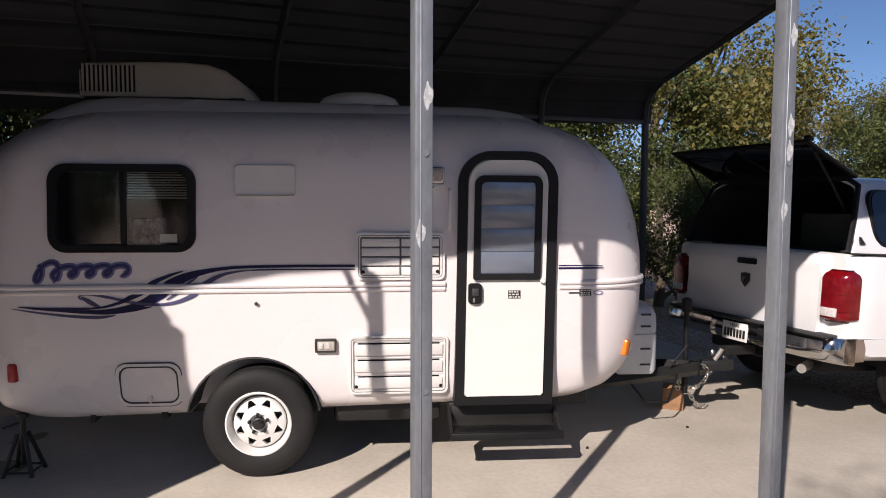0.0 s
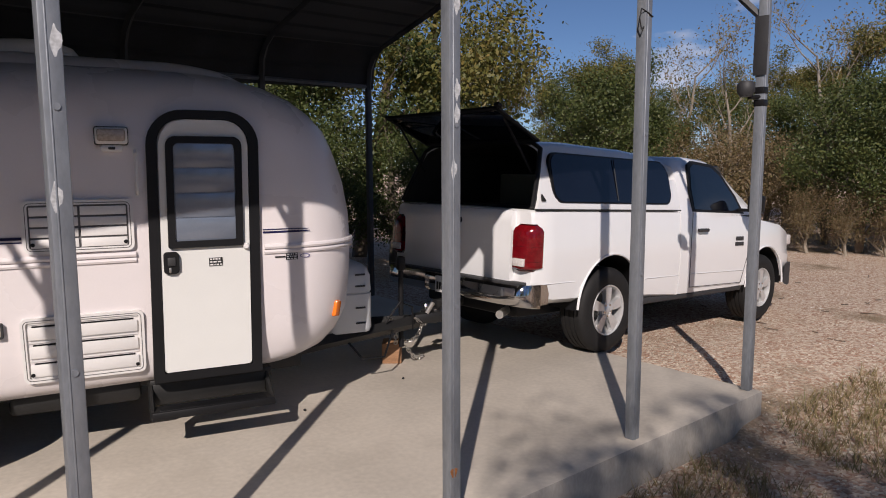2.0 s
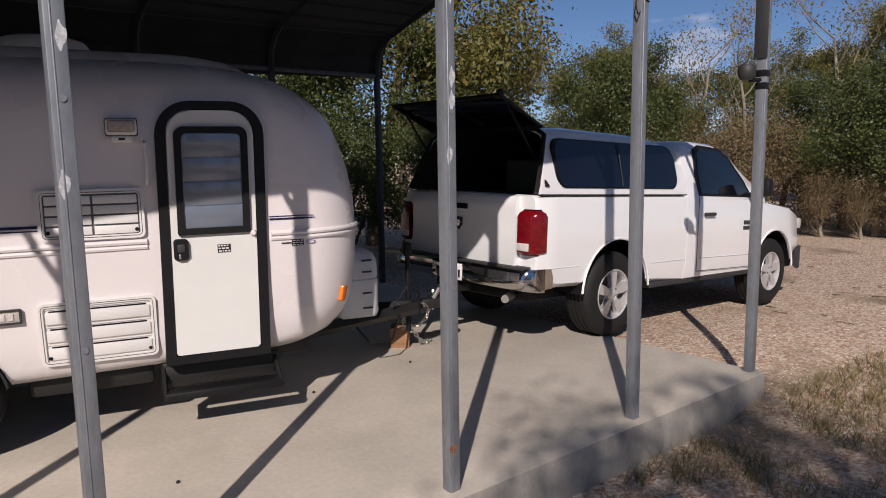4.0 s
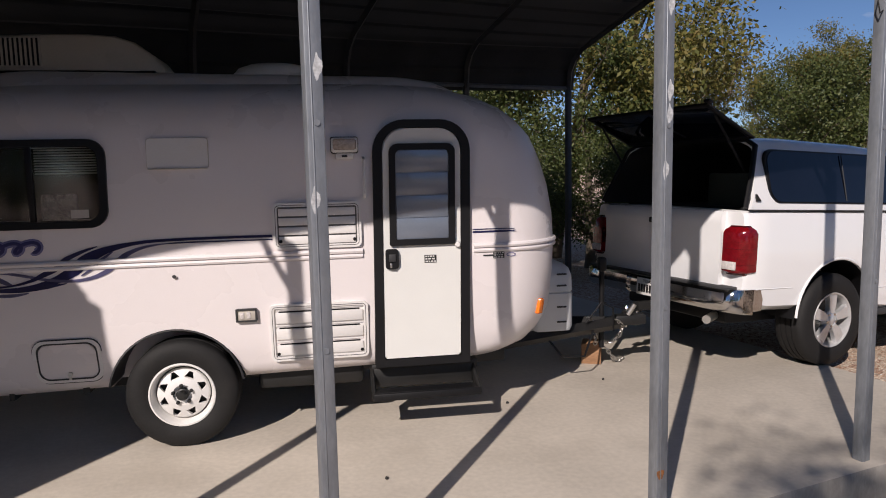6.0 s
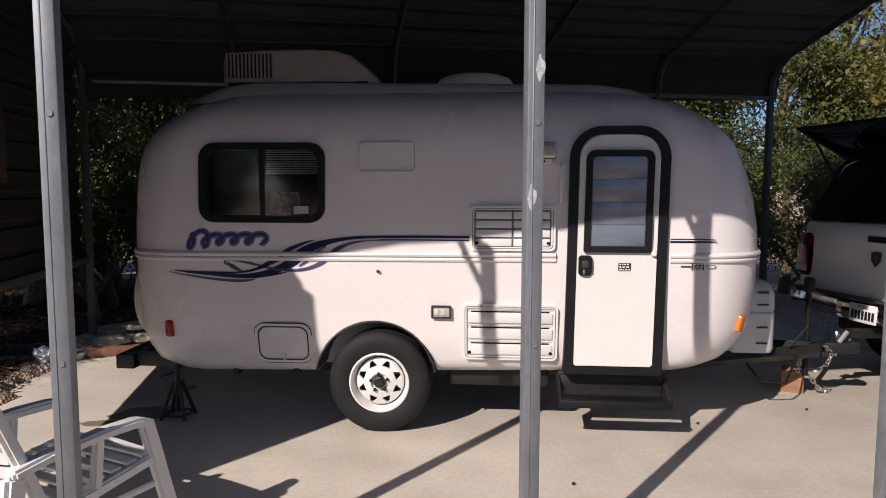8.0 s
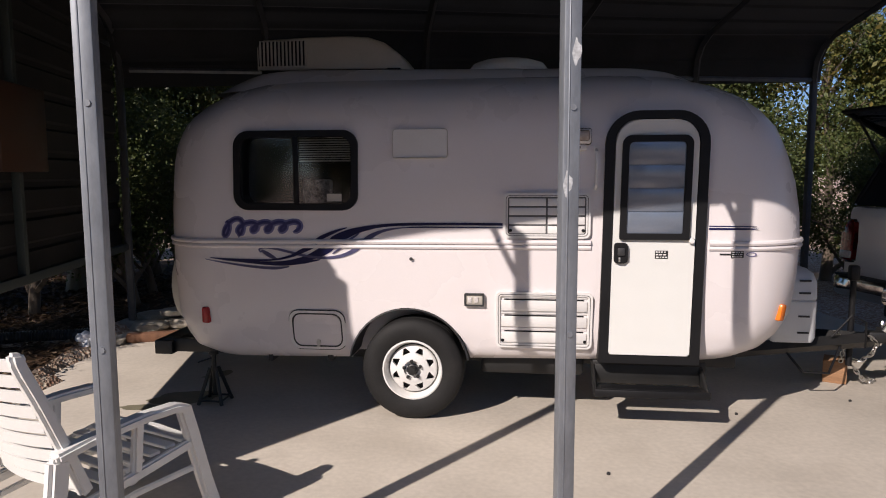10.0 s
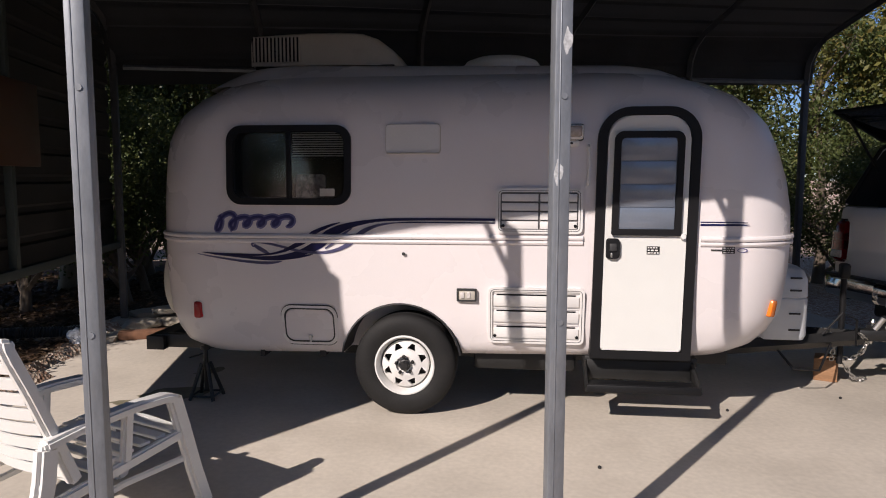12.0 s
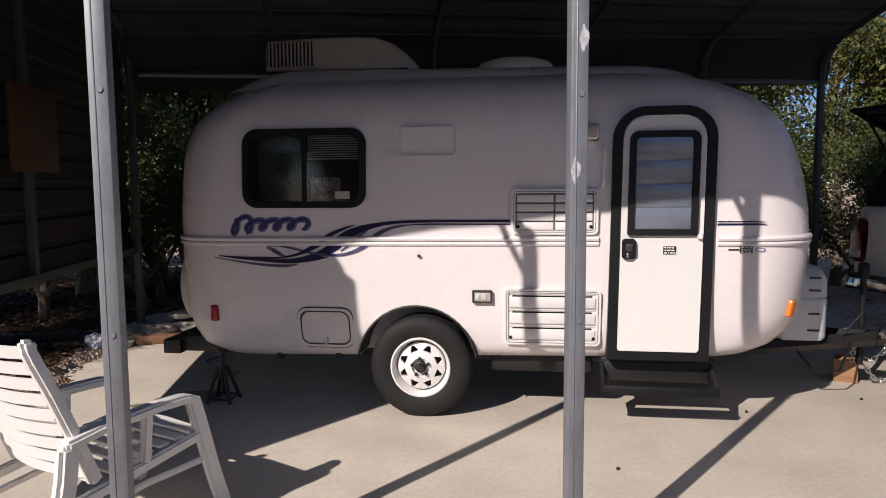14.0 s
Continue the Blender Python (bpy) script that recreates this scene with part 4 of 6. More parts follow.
# wheels, step, underside, jack, tongue
def wheel(bm_axis_y, parent, m):
    w = new("wheel")
    w.parent, w.matrix_basis = parent, m
    tread = [(0.205, 0.0), (0.235, -0.012), (0.285, -0.015), (0.325, 0.0), (0.340, 0.016), (0.345, 0.03), (0.345, 0.08), (0.341, 0.081), (0.341, 0.09), (0.345, 0.091), (0.345, 0.13), (0.341, 0.131), (0.341, 0.14), (0.345, 0.141), (0.345, 0.18), (0.335, 0.2), (0.285, 0.215), (0.205, 0.205)]
    t = lathe(tread, 72, closed=True)
    part("tyre", t, M_TYRE, w, "black tyre with worn tread")
    rim_p = [(0.208, 0.01), (0.203, -0.004), (0.194, -0.006), (0.188, 0.004), (0.184, 0.03), (0.172, 0.05), (0.168, 0.09), (0.17, 0.19), (0.206, 0.2), (0.212, 0.1)]
    part("rim", lathe(rim_p, 60, closed=True), M_WRIM, w, "white steel rim")
    disc = lathe([(0.163, 0.056), (0.160, 0.040), (0.15, 0.030), (0.105, 0.022), (0.088, 0.012), (0.06, 0.01), (0.058, 0.03), (0.0, 0.03), (0.0, 0.045), (0.1, 0.04), (0.163, 0.064)], 60, closed=True)
    holes = []
    for k in range(8):
        a = 2 * math.pi * (k + 0.5) / 8
        h = bmesh.new()
        add_plate(h, [(-0.030, 0.108), (0.030, 0.108), (0.011, 0.150), (-0.011, 0.150)], -0.1, 0.2)
        bmesh.ops.transform(h, verts=h.verts, matrix=Matrix.Rotation(a, 4, "Y"))
        holes.append(h)
    part("wheel_disc", cut(disc, holes, "disc"), M_WRIM, w, "white spoke disc with eight openings")
    part("brake_drum", lathe([(0.165, 0.075), (0.165, 0.18)], 32), M_STEEL, w)
    part("hub_cap", lathe([(0.0, -0.035), (0.022, -0.033), (0.03, -0.022), (0.03, 0.0), (0.038, 0.004), (0.04, 0.03)], 24), M_STEEL, w, "dark grease cap")
    for k in range(5):
        a = 2 * math.pi * k / 5 + 0.4
        nb = lathe([(0.0, -0.012), (0.009, -0.01), (0.012, -0.002), (0.012, 0.012)], 8)
        bmesh.ops.translate(nb, verts=nb.verts, vec=(0.058 * math.cos(a), 0, 0.058 * math.sin(a)))
        part("lug_nut", nb, M_STEEL, w)
    return w


wheel(None, caravan, pose(0, 0.0, 0.345))
wheel(None, caravan, pose(0, 2.0, 0.345, 0, 0, 180))
part("axle", tube([(0, 0.2, 0.33), (0, 1.8, 0.33)], 0.035, 10), M_STEEL, caravan)
for y in (0.45, 1.55):
    part("chassis_rail", box(-2.0, y - 0.035, 0.31, 2.2, y + 0.035, 0.41, 0.004), M_STEEL, caravan)
part("chassis_outrigger", box(-0.62, 0.12, 0.36, -0.58, 0.5, 0.41), M_STEEL, caravan)
part("chassis_outrigger", box(-1.05, 0.12, 0.345, -1.02, 0.5, 0.395), M_STEEL, caravan)
part("tank_tray", box(0.45, 0.2, 0.28, 1.15, 1.7, 0.43, 0.03), M_STEEL, caravan)
part("rear_bumper", box(-2.06, 0.38, 0.295, -1.92, 1.72, 0.40, 0.006), M_STEEL, caravan, "black square rear bumper tube")
for y in (0.5, 1.5):
    part("bumper_arm", box(-1.95, y - 0.04, 0.30, -1.5, y + 0.04, 0.37, 0.004), M_STEEL, caravan)
spare = lathe([(0.0, 0.0), (0.30, 0.0), (0.34, -0.02), (0.355, -0.07), (0.355, -0.14), (0.33, -0.18), (0.2, -0.2), (0.0, -0.2)], 40)
bmesh.ops.transform(spare, verts=spare.verts, matrix=pose(-1.85, 0.95, 0.78, 0, 0, -90))
part("spare_wheel_cover", spare, M_CANVAS, caravan, "pale vinyl spare wheel cover")
def loft_cheek(x):
    """A thin side plate of the step, tapering to the front."""
    bm = bmesh.new()
    prof_ = [(0.14, 0.40), (0.14, 0.27), (-0.10, 0.25), (-0.10, 0.285), (0.0, 0.31)]
    A, B = [[bm.verts.new((x + d, y, z)) for y, z in prof_] for d in (0.006, 0.018)]
    for k in range(5):
        bm.faces.new((A[k], A[(k + 1) % 5], B[(k + 1) % 5], B[k]))
    bm.faces.new(A)
    bm.faces.new(B[::-1])
    return bm


step = new("folding_step")
step.parent = caravan
step["label"] = "black folding entry step, pulled out"
part("tread", box(1.20, -0.11, 0.262, 1.90, 0.03, 0.285, 0.008), M_STEEL, step)
part("tread_nosing", box(1.195, -0.125, 0.245, 1.905, -0.10, 0.295, 0.008), M_BLACK, step)
part("riser", box(1.215, 0.10, 0.27, 1.885, 0.118, 0.40, 0.004), M_STEEL, step)
for x in (1.19, 1.885):
    part("step_arm", tube([(x + 0.012, 0.16, 0.40), (x + 0.012, 0.02, 0.32), (x + 0.012, -0.1, 0.25)], 0.016, 6), M_STEEL, step)
    part("step_cheek", loft_cheek(x), M_STEEL, step)
part("tread_grip", box(1.24, -0.085, 0.283, 1.86, 0.015, 0.290, 0.002), M_BLACK, step, "black grip strip")
part("step_frame", box(1.20, 0.12, 0.36, 1.93, 0.5, 0.42, 0.006), M_STEEL, step)
part("door_sill", box(1.225, 0.0, 0.425, 1.87, 0.2, 0.45, 0.006), M_BLACK, step)

tongue = new("tongue")
tongue.parent = caravan
tongue["label"] = "black A-frame tongue with a jack post"
for y in (0.55, 1.45):
    bm = bmesh.new()
    add_tube(bm, [(2.0, y, 0.38), (3.35, 1.0, 0.40)], 0.055, 4)
    part("tongue_rail", bm, M_STEEL, tongue)
part("coupler", box(3.3, 0.95, 0.38, 3.58, 1.05, 0.47, 0.02), M_STEEL, tongue)
part("jack_post", tube([(3.22, 1.06, 0.18), (3.22, 1.06, 0.92)], 0.022, 12), M_BLACK, tongue)
part("jack_head", box(3.185, 1.02, 0.84, 3.255, 1.10, 0.96, 0.02), M_BLACK, tongue)
part("coupler_lever", tube([(3.42, 0.97, 0.47), (3.47, 0.95, 0.56)], 0.02, 8), M_CHAIN, tongue)
part("cable", tube([(2.6, 0.8, 0.42), (2.75, 0.7, 0.22), (2.95, 0.75, 0.2), (3.1, 0.9, 0.42)], 0.009, 6), M_BLACK, tongue)
part("cable", tube([(3.0, 0.85, 0.45), (3.12, 0.82, 0.62), (3.24, 0.86, 0.56), (3.26, 0.9, 0.36)], 0.008, 6), M_BLACK, tongue)

tank = thing("gas_bottle_cover", pose(0, 0, 0), "pale grey moulded gas bottle cover on the tongue", "gas bottle cover")
bm = bmesh.new()
rings = []
for z, i in ((0.40, 0.015), (0.43, 0.0), (0.7, 0.0), (0.71, 0.012), (0.72, 0.0), (0.84, 0.005), (0.90, 0.03), (0.935, 0.075), (0.95, 0.14)):
    rings.append([bm.verts.new((2.665 + x + 0.05 * (z - 0.43) * (x < 0), 1.0 + y, z + 0.03)) for x, y in rrect(0.37 - 2 * i, 0.60 - 2 * i, max(0.02, 0.085 - i), 8)])
for A, B in zip(rings, rings[1:]):
    for k in range(len(A)):
        bm.faces.new((A[k], A[(k + 1) % len(A)], B[(k + 1) % len(A)], B[k]))
bm.faces.new(rings[0])
bm.faces.new(rings[-1])
part("cover", bm, M_TANK, tank)
for z in (0.47, 0.59, 0.76, 0.85):
    part("hand_slot", box(2.70, 0.694, z + 0.03, 2.78, 0.71, z + 0.044, 0.004), M_DPLAST, tank)

jack = thing("axle_stand", pose(-1.5, 0.2, 0), "black tripod jack stand under the caravan's corner", "jack stand")
for k in range(4):
    a = radians(45 + 90 * k)
    part("leg", tube([(0.03 * math.cos(a), 0.03 * math.sin(a), 0.26), (0.125 * math.cos(a), 0.125 * math.sin(a), 0.0)], 0.013, 6), M_STEEL, jack)
part("foot_ring", tube([(0.115 * math.cos(radians(45 + 90 * k)), 0.115 * math.sin(radians(45 + 90 * k)), 0.03) for k in range(4)], 0.008, 6, True), M_STEEL, jack)
part("column", tube([(0, 0, 0.06), (0, 0, 0.37)], 0.016, 10), M_STEEL, jack)
part("saddle", lathe([(0.0, 0.36), (0.035, 0.36), (0.035, 0.385), (0.0, 0.385)], 14, "z"), M_STEEL, jack)
part("crank", tube([(0.0, 0, 0.335), (-0.11, -0.03, 0.30)], 0.006, 6), M_STEEL, jack)


# ---- pickup truck ----
HEAD = 15.3
truck_m = Matrix.Translation((5.10, 0.63, 0.0)) @ pose(0, 0, 0, 0, 0, HEAD) @ pose(0, 0, 0, 0, 2.7, 0)
truck = thing("pickup_truck", truck_m, "white pickup truck with a white canopy and chrome bumper", "pickup truck")


def loft(stations, name="loft", caps=True):
    """Closed cross-sections, each a list of points, joined end to end."""
    bm = bmesh.new()
    rings = [[bm.verts.new(p) for p in s] for s in stations]
    n = len(rings[0])
    for A, B in zip(rings, rings[1:]):
        for k in range(n):
            bm.faces.new((A[k], A[(k + 1) % n], B[(k + 1) % n], B[k]))
    if caps:
        bm.faces.new(rings[0])
        bm.faces.new(rings[-1])
    return bm


def lower_section(x, zb, zt, i):
    half = [(0.08 + i, zb), (0.02 + i, zb + 0.04), (0.0 + i, zb + 0.16), (-0.005 + i, (zb + zt) / 2), (0.0 + i, zt - 0.30), (0.012 + i, zt - 0.24), (0.022 + i, zt - 0.05), (0.035 + i, zt - 0.015), (0.07 + i, zt)]
    mid = [(1.0, zt + 0.012)]
    return [(x, y, z) for y, z in half + mid + [(2.0 - y, z) for y, z in half[::-1]]]


low = loft([lower_section(*s) for s in ((-1.17, 0.60, 1.30, 0.03), (-1.14, 0.58, 1.31, 0.008), (-0.9, 0.52, 1.31, 0.0), (0.0, 0.50, 1.31, 0.0), (1.12, 0.42, 1.31, 0.0))])
arch_r = lathe([(0.485, -0.1), (0.485, 2.1)], 48)
bmesh.ops.translate(arch_r, verts=arch_r.verts, vec=(0.0, 0, 0.43))
bed_cut = box(-1.10, 0.1, 0.85, 1.05, 1.9, 1.6)
part("bed", cut(low, [arch_r, bed_cut], "bed"), M_TRUCK, truck, "", 35)
cab_low = loft([lower_section(*s) for s in ((1.135, 0.42, 1.305, 0.0), (1.3, 0.42, 1.305, 0.0), (2.4, 0.42, 1.28, 0.0), (2.75, 0.42, 1.25, 0.004), (3.0, 0.45, 1.215, 0.01), (3.5, 0.46, 1.16, 0.03), (3.8, 0.47, 1.07, 0.07), (3.93, 0.48, 0.98, 0.12), (4.0, 0.5, 0.86, 0.17))])
arch_f = lathe([(0.475, -0.1), (0.475, 2.1)], 48)
bmesh.ops.translate(arch_f, verts=arch_f.verts, vec=(3.06, 0, 0.42))
part("cab_body", cut(cab_low, [arch_f], "cab_body"), M_TRUCK, truck, "", 35)


def green_section(x, zt, i, zb=1.27):
    h = zt - zb
    half = [(0.03, zb), (0.04 + i * 0.3, zb + h * 0.3), (0.04 + i * 0.75, zb + h * 0.75), (0.06 + i, zb + h * 0.92), (0.14 + i, zt - 0.012), (0.35 + i, zt)]
    return [(x, y, z) for y, z in half + [(1.0, zt + 0.012)] + [(2.0 - y, z) for y, z in half[::-1]]]


part("cab_roof", loft([green_section(*s) for s in ((1.16, 1.80, 0.14), (1.22, 1.86, 0.15), (1.5, 1.885, 0.15), (1.9, 1.875, 0.15), (2.12, 1.82, 0.16), (2.3, 1.72, 0.15), (2.62, 1.49, 0.1), (2.85, 1.30, 0.03, 1.2))]), M_TRUCK, truck, "", 40)


def side_panel(outline, y0, y1, lean_z, lean, material, parent, name, label="", hole=None):
    """A panel on the near side, leaning inwards above lean_z."""
    bm = plate(outline, y0, y1, 0, 0, hole)
    for v in bm.verts:
        v.co.y += max(0.0, v.co.z - lean_z) * lean
    return part(name, bm, material, parent, label, 30)


doorp = new("front_door")
doorp.parent = truck
doorp["label"] = "white driver-side style door with black handle"
dwin = [(1.42, 1.33), (2.42, 1.31), (2.30, 1.46), (2.03, 1.70), (1.86, 1.78), (1.50, 1.80), (1.43, 1.76), (1.40, 1.55)]
side_panel([(x, z) for x, z in dwin], 0.030, 0.05, 1.30, 0.225, M_TINT, doorp, "window", "dark side window")
side_panel([(1.38, 1.305), (2.50, 1.285), (2.34, 1.48), (2.05, 1.735), (1.88, 1.815), (1.48, 1.835), (1.39, 1.79), (1.36, 1.55)], 0.034, 0.06, 1.30, 0.225, M_BLACK, doorp, "window_seal")
part("door_gap", tube([(1.33, 0.0, 1.30), (1.33, -0.004, 0.9), (1.34, -0.002, 0.52), (2.45, -0.002, 0.50), (2.58, -0.004, 0.8), (2.62, 0.0, 1.26)], 0.004, 4), M_DPLAST, doorp)
part("door_handle", box(1.45, -0.03, 1.095, 1.65, 0.01, 1.13, 0.012), M_DPLAST, doorp)
part("body_crease", tube([(-0.55, -0.001, 0.70), (-1.05, -0.001, 0.70)], 0.005, 4), M_TRUCK, truck)
part("body_crease", tube([(0.52, -0.004, 0.66), (1.12, -0.004, 0.66)], 0.005, 4), M_TRUCK, truck)
part("body_crease", tube([(1.36, -0.004, 0.66), (2.52, -0.004, 0.64)], 0.006, 4), M_TRUCK, truck)
mir = new("wing_mirror")
mir.parent = truck
part("mirror_arm", box(2.36, -0.12, 1.31, 2.44, 0.06, 1.345, 0.01), M_BLACK, mir)
part("mirror_housing", box(2.30, -0.27, 1.30, 2.42, -0.09, 1.50, 0.035), M_BLACK, mir)
ws = loft([[(2.16, y, 1.80), (2.80, y, 1.33), (2.83, y, 1.335), (2.19, y, 1.815)] for y in (0.24, 1.76)])
part("windscreen", ws, M_TINT, truck, "dark windscreen")
nb = new("name_badge")
nb.parent = truck
nb["label"] = "dark letter-sized bars of a name badge"
for i in range(3):
    part("badge_bar", box(2.28 + 0.06 * i, -0.012, 0.985, 2.33 + 0.06 * i, -0.002, 1.03, 0.004), M_DPLAST, nb)
for i in range(4):
    part("badge_bar", box(2.27 + 0.05 * i, -0.012, 0.925, 2.31 + 0.05 * i, -0.002, 0.968, 0.004), M_DPLAST, nb)
# arch lips
for cx, cz, r in ((0.0, 0.43, 0.49), (3.06, 0.42, 0.48)):
    pts = [(cx + r * math.cos(a), -0.002, cz + r * math.sin(a)) for a in [radians(2 + 176 * k / 24) for k in range(25)]]
    part("arch_lip", tube(pts, 0.012, 6), M_TRUCK, truck)
    pts = [(cx + (r - 0.03) * math.cos(a), 0.12, cz + (r - 0.03) * math.sin(a)) for a in [radians(180 * k / 24) for k in range(25)]]
    bm = lathe([(r - 0.006, 0.03), (r - 0.012, 0.45)], 40)
    bmesh.ops.delete(bm, geom=[f for f in bm.faces if f.calc_center_median().z < -0.02 or len(f.verts) > 4], context="FACES")
    bmesh.ops.solidify(bm, geom=bm.faces[:], thickness=0.004)
    bmesh.ops.translate(bm, verts=bm.verts, vec=(cx, 0, cz))
    part("arch_liner", bm, M_BLACK, truck)
part("underbody", box(-1.0, 0.35, 0.36, 3.7, 1.65, 0.55, 0.03), M_BLACK, truck)
part("sill", box(0.55, 0.03, 0.40, 2.55, 0.2, 0.46, 0.02), M_DPLAST, truck)

# canopy shell
can = new("canopy")
can.parent = truck
can["label"] = "white fibreglass truck canopy with its rear hatch raised"


def canopy_section(x, zt, i, inset=0.0):
    half = [(0.03 + inset, 1.318), (0.035 + inset, 1.40), (0.045 + i * 0.55 + inset, 1.62), (0.06 + i + inset, zt - 0.09), (0.10 + i + inset, zt - 0.035 - inset), (0.2 + i + inset, zt - inset), (0.45 + i, zt + 0.015 - inset)]
    return half + [(1.0, zt + 0.03 - inset)] + [(2.0 - y, z) for y, z in half[::-1]]


bm = bmesh.new()
outer = []
inner = []
for idx, (x, zt, i) in enumerate(((-0.93, 1.885, 0.13), (-0.5, 1.90, 0.13), (0.4, 1.89, 0.13), (0.85, 1.86, 0.13), (1.02, 1.80, 0.13), (1.11, 1.70, 0.12))):
    sec = canopy_section(x, zt, i)
    # the rear edge rakes back towards the tailgate
    outer.append([bm.verts.new((x - (0.20 * (zt - z) / 0.57 if idx == 0 else 0.0), y, z)) for y, z in sec])
    sec = canopy_section(x - (0.03 if idx == 5 else 0), zt, i, 0.03)
    inner.append([bm.verts.new((x - (0.20 * (zt - z) / 0.57 if idx == 0 else 0.0) - (0.03 if idx == 5 else 0), y, z)) for y, z in sec])
n_ = len(outer[0])
for S_, flip in ((outer, False), (inner, True)):
    for A, B in zip(S_, S_[1:]):
        for k in range(n_ - 1):
            bm.faces.new((A[k], A[k + 1], B[k + 1], B[k]))
    bm.faces.new(S_[-1])
for k in range(n_ - 1):
    bm.faces.new((outer[0][k], inner[0][k], inner[0][k + 1], outer[0][k + 1]))
sh_o = part("shell", bm, M_TRUCK, can, "", 35)
# Inner faces are coloured dark to hold the shade inside the white shell.
sh_o.data.materials.append(M_DPLAST)
for k_, f in enumerate(sh_o.data.polygons):
    if 5 * (n_ - 1) < k_ <= 10 * (n_ - 1) + 1:
        f.material_index = 1
part("rear_rim", tube([(-1.145, 0.07, 1.33), (-1.05, 0.12, 1.58), (-0.955, 0.19, 1.82), (-0.94, 0.30, 1.875), (-0.935, 1.0, 1.9), (-0.94, 1.7, 1.875), (-0.955, 1.81, 1.82), (-1.145, 1.93, 1.33)], 0.022, 8), M_BLACK, can)
part("lining", box(-0.90, 0.16, 1.30, 0.98, 1.84, 1.33), mat("dark carpet", (0.02, 0.02, 0.02), 0.95, var=0.4), can)
wo_ = rrect(1.86, 0.40, [0.16, 0.10, 0.10, 0.12], 6)
side_panel([(x + 0.03, z + 1.585) for x, z in wo_], 0.022, 0.05, 1.38, 0.275, M_TINT, can, "side_window", "dark tinted side window")
side_panel([(x * 1.02 + 0.03, z * 1.06 + 1.585) for x, z in wo_], 0.028, 0.06, 1.38, 0.275, M_BLACK, can, "window_seal")
part("window_divider", tube([(0.06, 0.026, 1.40), (0.06, 0.118, 1.775)], 0.006, 4), M_BLACK, can)
part("maker_mark", plate([(-1.08, 1.385), (-1.025, 1.385), (-1.08, 1.44)], 0.022, 0.04), M_INK, can, "small black triangle mark")
part("canopy_seam", tube([(-1.16, 0.024, 1.316), (1.12, 0.02, 1.316)], 0.006, 4), M_DPLAST, can)
hatch_r = new("rear_hatch")
hatch_r.parent = can
hatch_r["label"] = "dark glass hatch propped open on struts"
Hm = pose(-0.95, 1.0, 1.895, 0, 24, 0)
bm = bmesh.new()
add_box(bm, -0.55, -0.78, -0.012, 0.0, 0.78, 0.0, 0.004)
for v in bm.verts:
    if v.co.x < -0.3:
        v.co.y *= 1.03
bmesh.ops.transform(bm, verts=bm.verts, matrix=Hm)
part("hatch_glass", bm, M_TINT, hatch_r)
bm = bmesh.new()
for y0, y1, x0, x1 in ((-0.80, -0.76, -0.56, 0.0), (0.76, 0.80, -0.56, 0.0), (-0.80, 0.80, -0.57, -0.53), (-0.8, 0.8, -0.04, 0.0)):
    add_box(bm, x0, y0, -0.024, x1, y1, -0.002, 0.004)
bmesh.ops.transform(bm, verts=bm.verts, matrix=Hm)
part("hatch_frame", bm, M_BLACK, hatch_r)
bm = box(-0.59, -0.83, -0.01, -0.54, -0.77, 0.02, 0.008)
bmesh.ops.transform(bm, verts=bm.verts, matrix=Hm)
part("corner_cap", bm, M_BLACK, hatch_r)
for y in (0.24, 1.76):
    part("strut", tube([(-1.0, y, 1.62), Hm @ Vector((-0.42, (y - 1.0) * 0.98, -0.02))], 0.011, 6), M_BLACK, hatch_r)

# cargo glimpsed inside
cargo = solo("storage_box", box(-0.5, 0.4, 1.32, 0.1, 1.0, 1.62, 0.02), mat("olive plastic", (0.05, 0.055, 0.04), 0.6), "dark olive storage box under the canopy", "storage box", m=truck_m)

# tail
tg = new("tailgate")
tg.parent = truck
bm = loft([[(-1.20, y, 0.66), (-1.225, y, 0.72), (-1.215, y, 1.0), (-1.225, y, 1.20), (-1.225, y, 1.27), (-1.20, y, 1.30), (-1.13, y, 1.305), (-1.13, y, 0.66)] for y in (0.235, 1.765)])
part("panel", bm, M_TRUCK, tg)
part("gate_handle", box(-1.245, 0.88, 1.165, -1.215, 1.10, 1.215, 0.012), M_BLACK, tg)
bm = bmesh.new()
sh = [(-0.05, 0.055), (0.0, 0.062), (0.05, 0.055), (0.047, -0.01), (0.0, -0.06), (-0.047, -0.01)]
add_plate(bm, sh, -0.006, 0.006)
bmesh.ops.transform(bm, verts=bm.verts, matrix=pose(-1.228, 1.0, 1.03, 0, 0, -90))
part("emblem", bm, M_DPLAST, tg, "dark shield-shaped emblem")
bm = bmesh.new()
add_plate(bm, [(x * 0.55, z * 0.5) for x, z in sh], -0.012, 0.0)
bmesh.ops.transform(bm, verts=bm.verts, matrix=pose(-1.228, 1.0, 1.03, 0, 0, -90))
part("emblem_face", bm, M_CHROME, tg)
